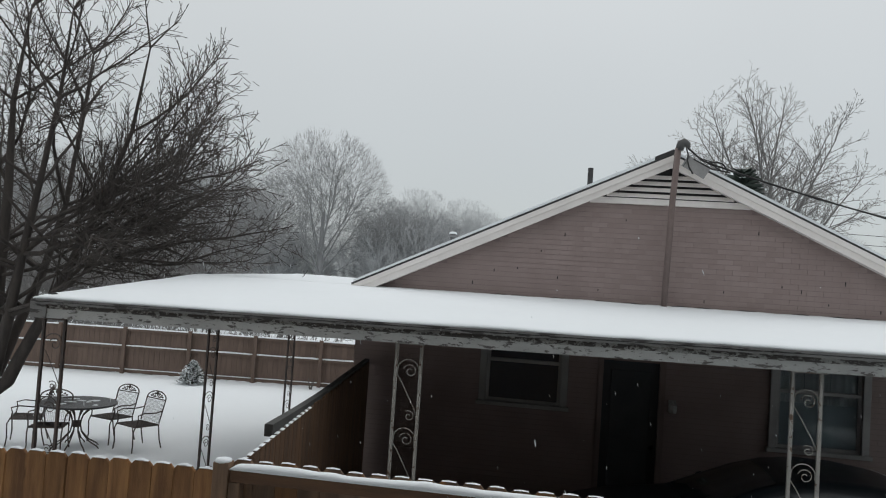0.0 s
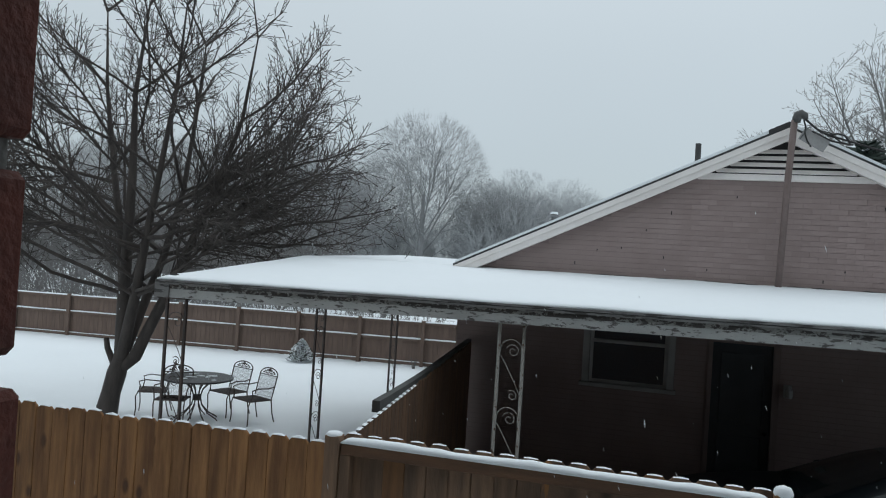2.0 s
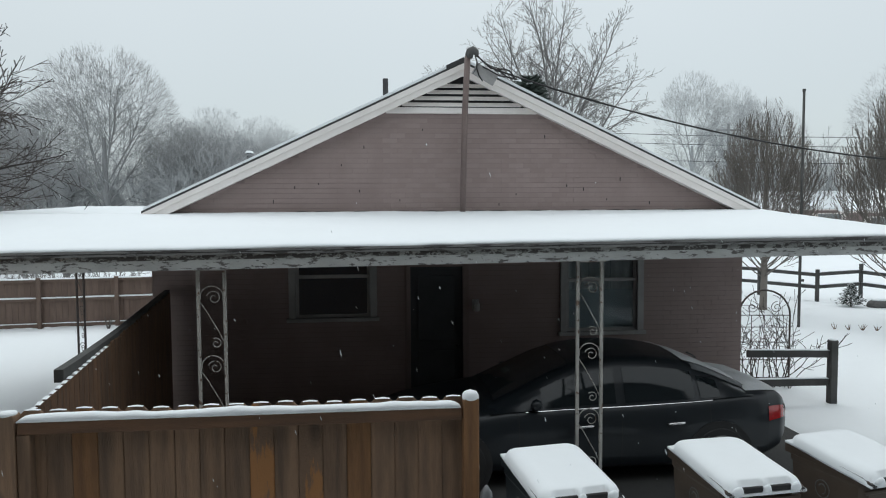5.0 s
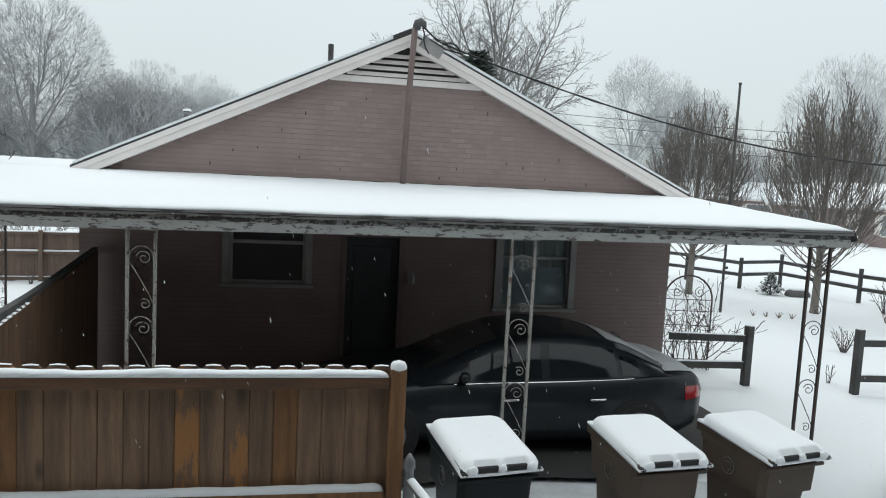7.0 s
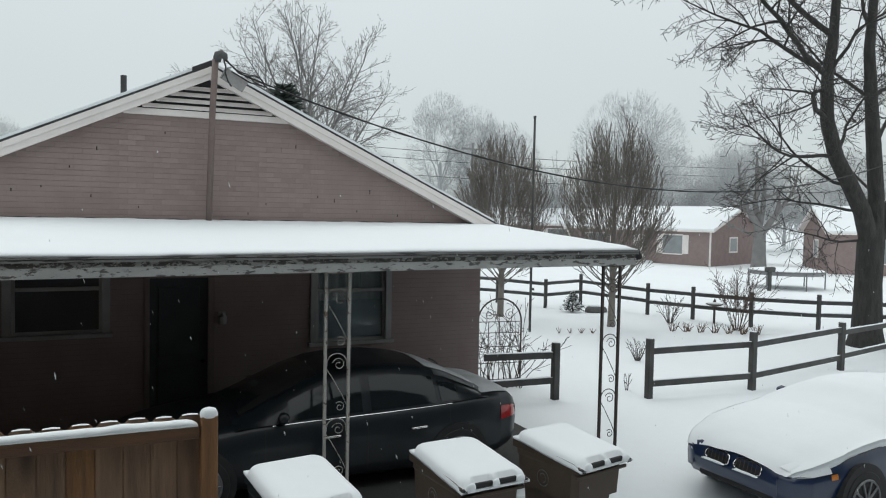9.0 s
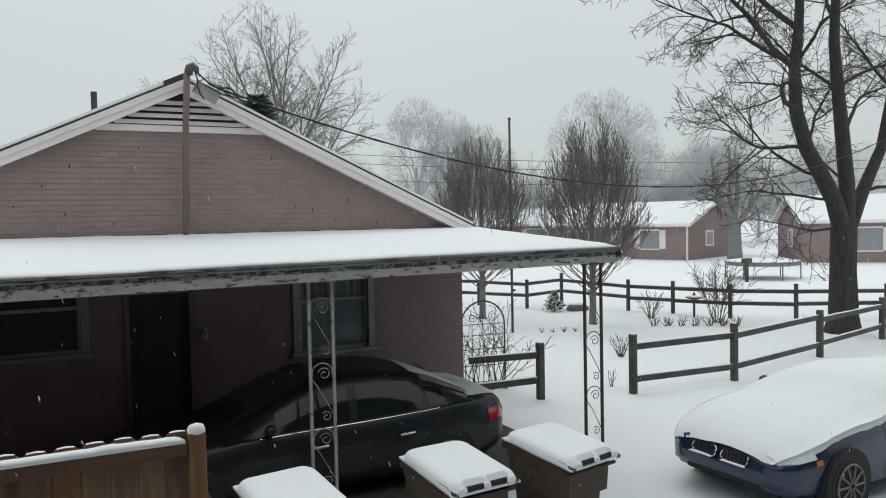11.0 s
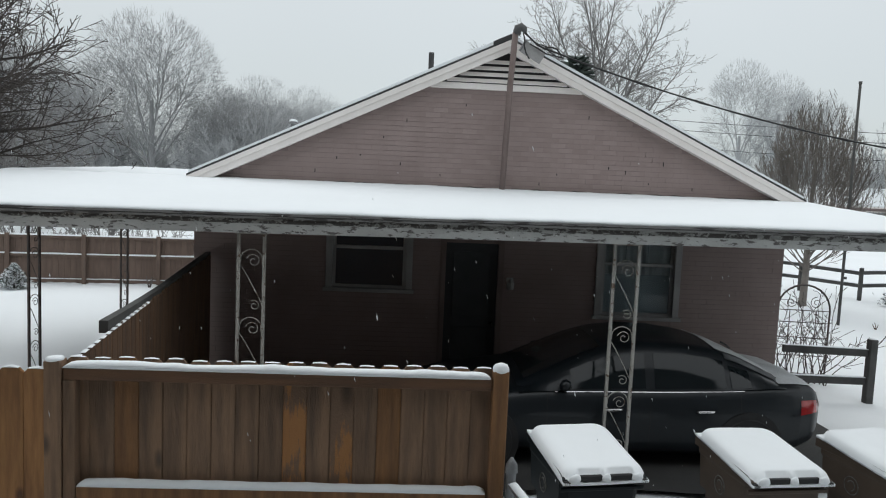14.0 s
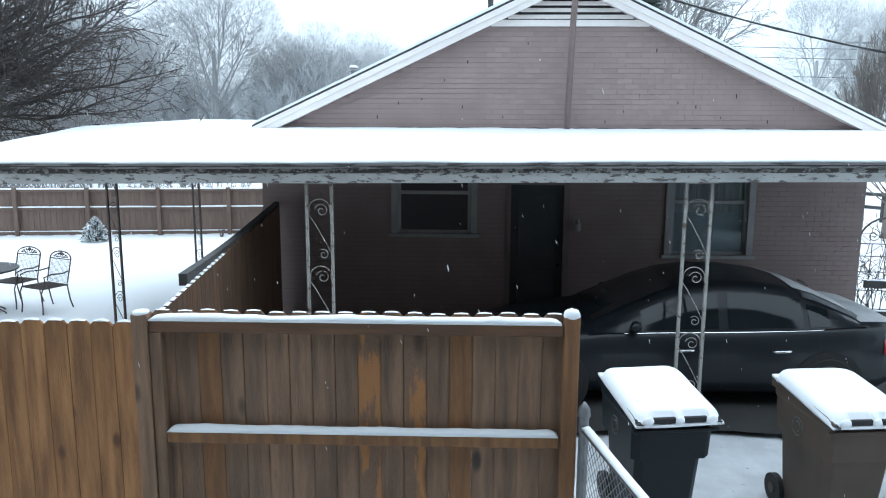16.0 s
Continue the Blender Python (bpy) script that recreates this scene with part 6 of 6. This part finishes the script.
part("finial", tube(bmesh.new(), [(0, 0, 0.62), (0, 0, 0.74)], [0.06, 0.01], 8), IRONDARK, bath)

# iron trellis with a bare climber at the house corner
trel = thing("garden_trellis", (6.62, 11.75, 0), "arched black iron trellis overgrown with a bare climber", "trellis", turn=-8)
bm = bmesh.new()
tube(bm, [(-0.42, 0, -0.1), (-0.42, 0, 1.2)] + [(-0.42 * math.cos(a), 0, 1.2 + 0.42 * math.sin(a)) for a in spread(0.2, math.pi - 0.2, 12)] + [(0.42, 0, 1.2), (0.42, 0, -0.1)], 0.016, 6)
part("arch", bm, IRONDARK, trel)
for z in (0.15, 0.45, 0.75, 1.0, 1.2):
    part("cross_bar", tube(bmesh.new(), [(-0.42, 0, z), (0.42, 0, z)], 0.007, 5), IRONDARK, trel)
for x in (-0.21, 0, 0.21):
    part("upright", tube(bmesh.new(), [(x, 0, 0.0), (x, 0, 1.2)], 0.007, 5), IRONDARK, trel)
for x in (-0.2, 0.2):
    bm = bmesh.new()
    scroll(bm, x, 1.33, 0.10, 1.5, 1 if x > 0 else -1, 1.5)
    part("scroll", bm, IRONDARK, trel)
rr = random.Random(15)
br = grow(rr, [((rr.uniform(-0.35, 0.42), rr.uniform(-0.1, 0.12), -0.05), (rr.gauss(0.0, 0.15), rr.gauss(0, 0.12), 1), rr.uniform(0.9, 1.7), 0.010) for _ in range(26)], 3, 0.17, (0.02, 0.02), (25, 70), 0.3, (6, 7), 0.0048, (0.15, 0.1))
tagged(mesh_part("climber", br, (4, 3), BARK, trel, "tangle of bare climbing stems"), kind="stuff")


# ---------------------------------------------------------------- neighbours across the lawn
def far_house(name, at, turn, w, d, eave, ridge, brick, label, wins, gable_win, door_x=None):
    """Long side along x (front at y = 0), gables at x = 0 and x = w."""
    h = thing(name, at, label, "house", "houses across the lawn", turn=turn)
    part("wall", boxed(0, w, 0, d, -0.3, eave), brick, h)
    for x in (0.0, w - 0.2):
        part("gable_wall", prism(bmesh.new(), [(0, eave), (d, eave), (d / 2, ridge - 0.1)], 0, x + 0.003, x + 0.197), brick, h)
    for s in (0, 1):
        o = [(d / 2, ridge), (-0.45, eave - 0.10), (-0.45, eave - 0.22), (d / 2, ridge - 0.14)]
        if s:
            o = [(d - p, q) for p, q in o]
        part("roof", prism(bmesh.new(), o, 0, -0.35, w + 0.35), WHITE, h)
        o = [(p, q + 0.003) for p, q in o[:2]] + [(o[1][0], o[1][1] + 0.10), (o[0][0], o[0][1] + 0.10)]
        part("roof_snow", prism(bmesh.new(), o, 0, -0.33, w + 0.33), SNOW, h, "even layer of snow")
    for x0, x1, z0, z1 in wins:
        wd = part("window", box(box(box(boxed(x0 - 0.45, x0, -0.05, -0.002, z0, z1), x1, x1 + 0.45, -0.05, -0.002, z0, z1), x0, x1, -0.06, -0.002, z0 - 0.08, z0), x0, x1, -0.05, -0.002, z1 - 0.05, z1 + 0.05), WHITE, h, "window with white frame")
        part("pane", boxed(x0, x1, -0.02, -0.003, z0, z1 - 0.05), FARPANE, wd)
    for gx, (y0, y1, z0, z1) in gable_win:
        s = -1 if gx < w / 2 else 1
        wd = part("window", box(box(box(boxed(gx + s * 0.003, gx + s * 0.05, y0, y0 + 0.12, z0, z1), gx + s * 0.003, gx + s * 0.05, y1 - 0.12, y1, z0, z1), gx + s * 0.003, gx + s * 0.05, y0 + 0.12, y1 - 0.12, z1 - 0.1, z1), gx + s * 0.003, gx + s * 0.05, y0 + 0.12, y1 - 0.12, z0, z0 + 0.1), WHITE, h, "small window with white frame")
        part("pane", boxed(gx + s * 0.004, gx + s * 0.03, y0 + 0.12, y1 - 0.12, z0 + 0.1, z1 - 0.1), FARPANE, wd)
    if door_x is not None:
        dr = part("door", boxed(door_x, door_x + 0.95, -0.06, -0.003, 0.0, 2.0), WHITE, h, "white front door")
        part("step", boxed(door_x - 0.6, door_x + 1.6, -1.2, -0.07, -0.2, 0.15), SNOW, h)
    part("downpipe", boxed(w - 0.12, w - 0.02, -0.10, -0.01, 0, eave - 0.2), WHITE, h)
    return h


# Far brick and panes lightened, the haze painted into their colours.
FARPANE = mat("hazed_pale_panes", (0.30, 0.32, 0.33), (0.24, 0.26, 0.27), 2, 0.3, 0)
FARBRICK = mat("hazed_red_brick", (0.30, 0.235, 0.226), (0.26, 0.20, 0.192), 3, 0.9, 0.3, 30)
far_house("brick_bungalow", (33.3, 48.7, 0), -70, 11.5, 8.0, 2.5, 4.0, FARBRICK, "red-brick bungalow with white-framed windows and snowy roof",
          [(7.9, 9.4, 0.75, 2.05), (1.8, 3.2, 0.9, 2.0)], [(11.5, (2.6, 3.9, 0.85, 1.95))], 5.6)
far_house("brick_cottage", (40.3, 31.4, 0), -40, 12.0, 8.0, 2.6, 4.1, FARBRICK, "red-brick cottage half hidden behind the tall tree",
          [(2.0, 4.4, 0.7, 2.1), (8.0, 9.6, 0.8, 2.0)], [(0.0, (3.0, 4.4, 0.8, 2.0))])
far_house("low_bungalow", (30.0, 62.0, 0), -8, 16.0, 8.0, 2.5, 3.9, FARBRICK, "low house with snowy roof beyond the garden trees", [(3, 5, 0.8, 2.0), (9, 11, 0.8, 2.0)], [])

tramp = thing("trampoline", (29.6, 25.3, 0), "round trampoline covered with snow", "trampoline")
part("frame", tube(bmesh.new(), [(1.68 * math.cos(a), 1.68 * math.sin(a), 0.78) for a in spread(0, 2 * math.pi, 40)], 0.035, 6), GALV, tramp)
part("mat_snow", tube(bmesh.new(), [(0, 0, 0.76), (0, 0, 0.84), (0, 0, 0.88)], [1.66, 1.62, 1.3], 36), SNOW, tramp, "even snow on the mat")
for k in range(6):
    a = k * math.pi / 3 + 0.2
    part("leg", tube(bmesh.new(), [(1.66 * math.cos(a), 1.66 * math.sin(a), -0.1), (1.66 * math.cos(a), 1.66 * math.sin(a), 0.77)], 0.03, 6), GALV, tramp)
# Added skirt in the hazed tone, paling the shadow under the mat.
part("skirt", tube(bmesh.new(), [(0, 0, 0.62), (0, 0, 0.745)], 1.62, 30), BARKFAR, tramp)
box_m = thing("post_box", (27.3, 24.2, 0), "grey box on a timber post", "mail box")
part("post", boxed(-0.06, 0.06, -0.06, 0.06, -0.1, 0.85), RAILWOOD, box_m)
part("case", boxed(-0.24, 0.24, -0.12, 0.12, 0.85, 1.06, 0.03), RAILWOOD, box_m)

# overhead lines far off
line = thing("overhead_lines", (0, 0, 0), "thin overhead wires between far poles", "cable")
for k, (z0, z1) in enumerate(((9.3, 8.2), (8.5, 7.4), (7.0, 6.2))):
    pts = [Vector((22, 66, z0)).lerp(Vector((76, 46, z1)), s) - Vector((0, 0, 2.4 * s * (1 - s))) for s in spread(0, 1, 16)]
    part("wire", tube(bmesh.new(), pts, 0.022, 4), CABLE, line)
for x, y in ((30.6, 60.5), (76, 46)):
    up = thing("utility_pole", (x, y, 0), "timber utility pole with a cross arm", "pole")
    part("shaft", tube(bmesh.new(), [(0, 0, -0.3), (0, 0, 9.6)], [0.16, 0.11], 8), BARKFAR, up)
    part("cross_arm", boxed(-1.1, 1.1, -0.06, 0.06, 9.0, 9.14), BARKFAR, up)


# ---------------------------------------------------------------- bricks of the gable wall
def brick_cells():
    step, course, off = 0.2132, 0.0705, 0
    z = 0.0
    row = 0
    while z < 4.36:
        x = X0 + 0.004 - (0.1066 if row % 2 else 0)
        while x < X1:
            a, b = max(x, X0 + 0.004), min(x + step - 0.0030, X1 - 0.004)
            top = min(roof_z(a), roof_z(b)) - 0.10
            spans = [(a, b)]
            for h in HOLES:
                if z < h[3] and z + course > h[2] - 0.05:
                    spans = [q for p in spans for q in ((p[0], min(p[1], h[0] - 0.024)), (max(p[0], h[1] + 0.024), p[1]))]
            for a, b in sorted(set(spans)):
                if b - a > 0.03 and z + course - 0.01 < top:
                    yield a, b, z, z + course - 0.007
            x += step
        z += course
        row += 1


far_v, far_f, unit = [], [], None
for a, b, z0, z1 in brick_cells():
    proud = 0.004 + 0.003 * random.random()
    if 0.2 < a < 2.9 and z0 > 2.93 and b - a > 0.19:
        if unit is None:
            bm = boxed(0, 0.2102, -1, 0, 0, 0.0635)
            unit = bpy.data.meshes.new("brick")
            bm.to_mesh(unit), bm.free()
            unit.materials.append(BRICK)
        ob = new("brick", unit)
        ob.parent = house_wall
        ob.matrix_basis = Matrix.LocRotScale((a, WALL_Y + 0.001, z0), Euler((0, 0, 0)), (1, proud, 1))
    else:
        i = len(far_v)
        far_v += [(x, y, z) for y in (WALL_Y - proud, WALL_Y + 0.001) for x, z in ((a, z0), (b, z0), (b, z1), (a, z1))]
        far_f += [(i, i + 1, i + 2, i + 3), (i, i + 4, i + 5, i + 1), (i + 1, i + 5, i + 6, i + 2), (i + 2, i + 6, i + 7, i + 3), (i + 3, i + 7, i + 4, i)]
me = bpy.data.meshes.new("brickwork")
me.from_pydata(far_v, [], far_f)
me.materials.append(BRICK)
work = new("brickwork", me)
work.parent = house
tagged(work, "mauve-painted brick courses", kind="stuff")


# small dark anchor holes left in the painted brick
hole_rng = random.Random(31)
for x, z in ((-0.62, 3.36), (-0.30, 3.62), (-0.05, 3.25), (0.02, 3.86), (0.52, 3.12), (2.2, 3.20), (2.95, 3.32), (3.20, 3.26), (3.55, 3.12), (-1.25, 3.10), (2.62, 4.02), (0.85, 4.12), (4.2, 3.06), (1.95, 3.05), (-0.95, 3.30), (3.75, 3.40)):
    part("anchor_hole", boxed(x - 0.006, x + 0.006, WALL_Y - 0.0085, WALL_Y - 0.0045, z, z + hole_rng.uniform(0.025, 0.06)), BLACK, house, "small dark hole in the brickwork")


# ---------------------------------------------------------------- falling snow
fl = random.Random(77)
vs, fs = [], []
for k in range(420):
    c = Vector((fl.uniform(-6, 8), fl.uniform(2.4, 6.9), fl.uniform(0.2, 3.4)))
    d = Vector((fl.gauss(0.25, 0.1), fl.gauss(0, 0.1), -1)).normalized() * fl.uniform(0.004, 0.020)
    r = fl.uniform(0.0014, 0.0030)
    n = len(vs)
    vs += [tuple(c - d), tuple(c + Vector((r, 0, 0))), tuple(c + Vector((0, r, 0))), tuple(c + Vector((-r, 0, 0))), tuple(c + Vector((0, -r, 0))), tuple(c + d)]
    fs += [(n, n + 1 + i, n + 1 + (i + 1) % 4) for i in range(4)] + [(n + 5, n + 1 + (i + 1) % 4, n + 1 + i) for i in range(4)]
me = bpy.data.meshes.new("falling_snow")
me.from_pydata(vs, [], fs)
me.materials.append(SNOW)
tagged(new("falling_snow", me), "scattered snowflakes drifting down in the air", "snow", kind="stuff")

cap_v = thing("roof_vent", (-2.05, 14.0, roof_z(-2.05) + 0.42), "small grey vent cap on the snowy roof slope", "vent pipe")
part("cap", tube(bmesh.new(), [(0, 0, -0.50), (0, 0, 0.10), (0, 0, 0.11), (0, 0, 0.17)], [0.05, 0.05, 0.10, 0.04], 10), GALV, cap_v)
part("cap_snow", snow_lump(0.08, 0.08, 0.04), SNOW, cap_v).matrix_basis = pose(0, 0, 0.16)
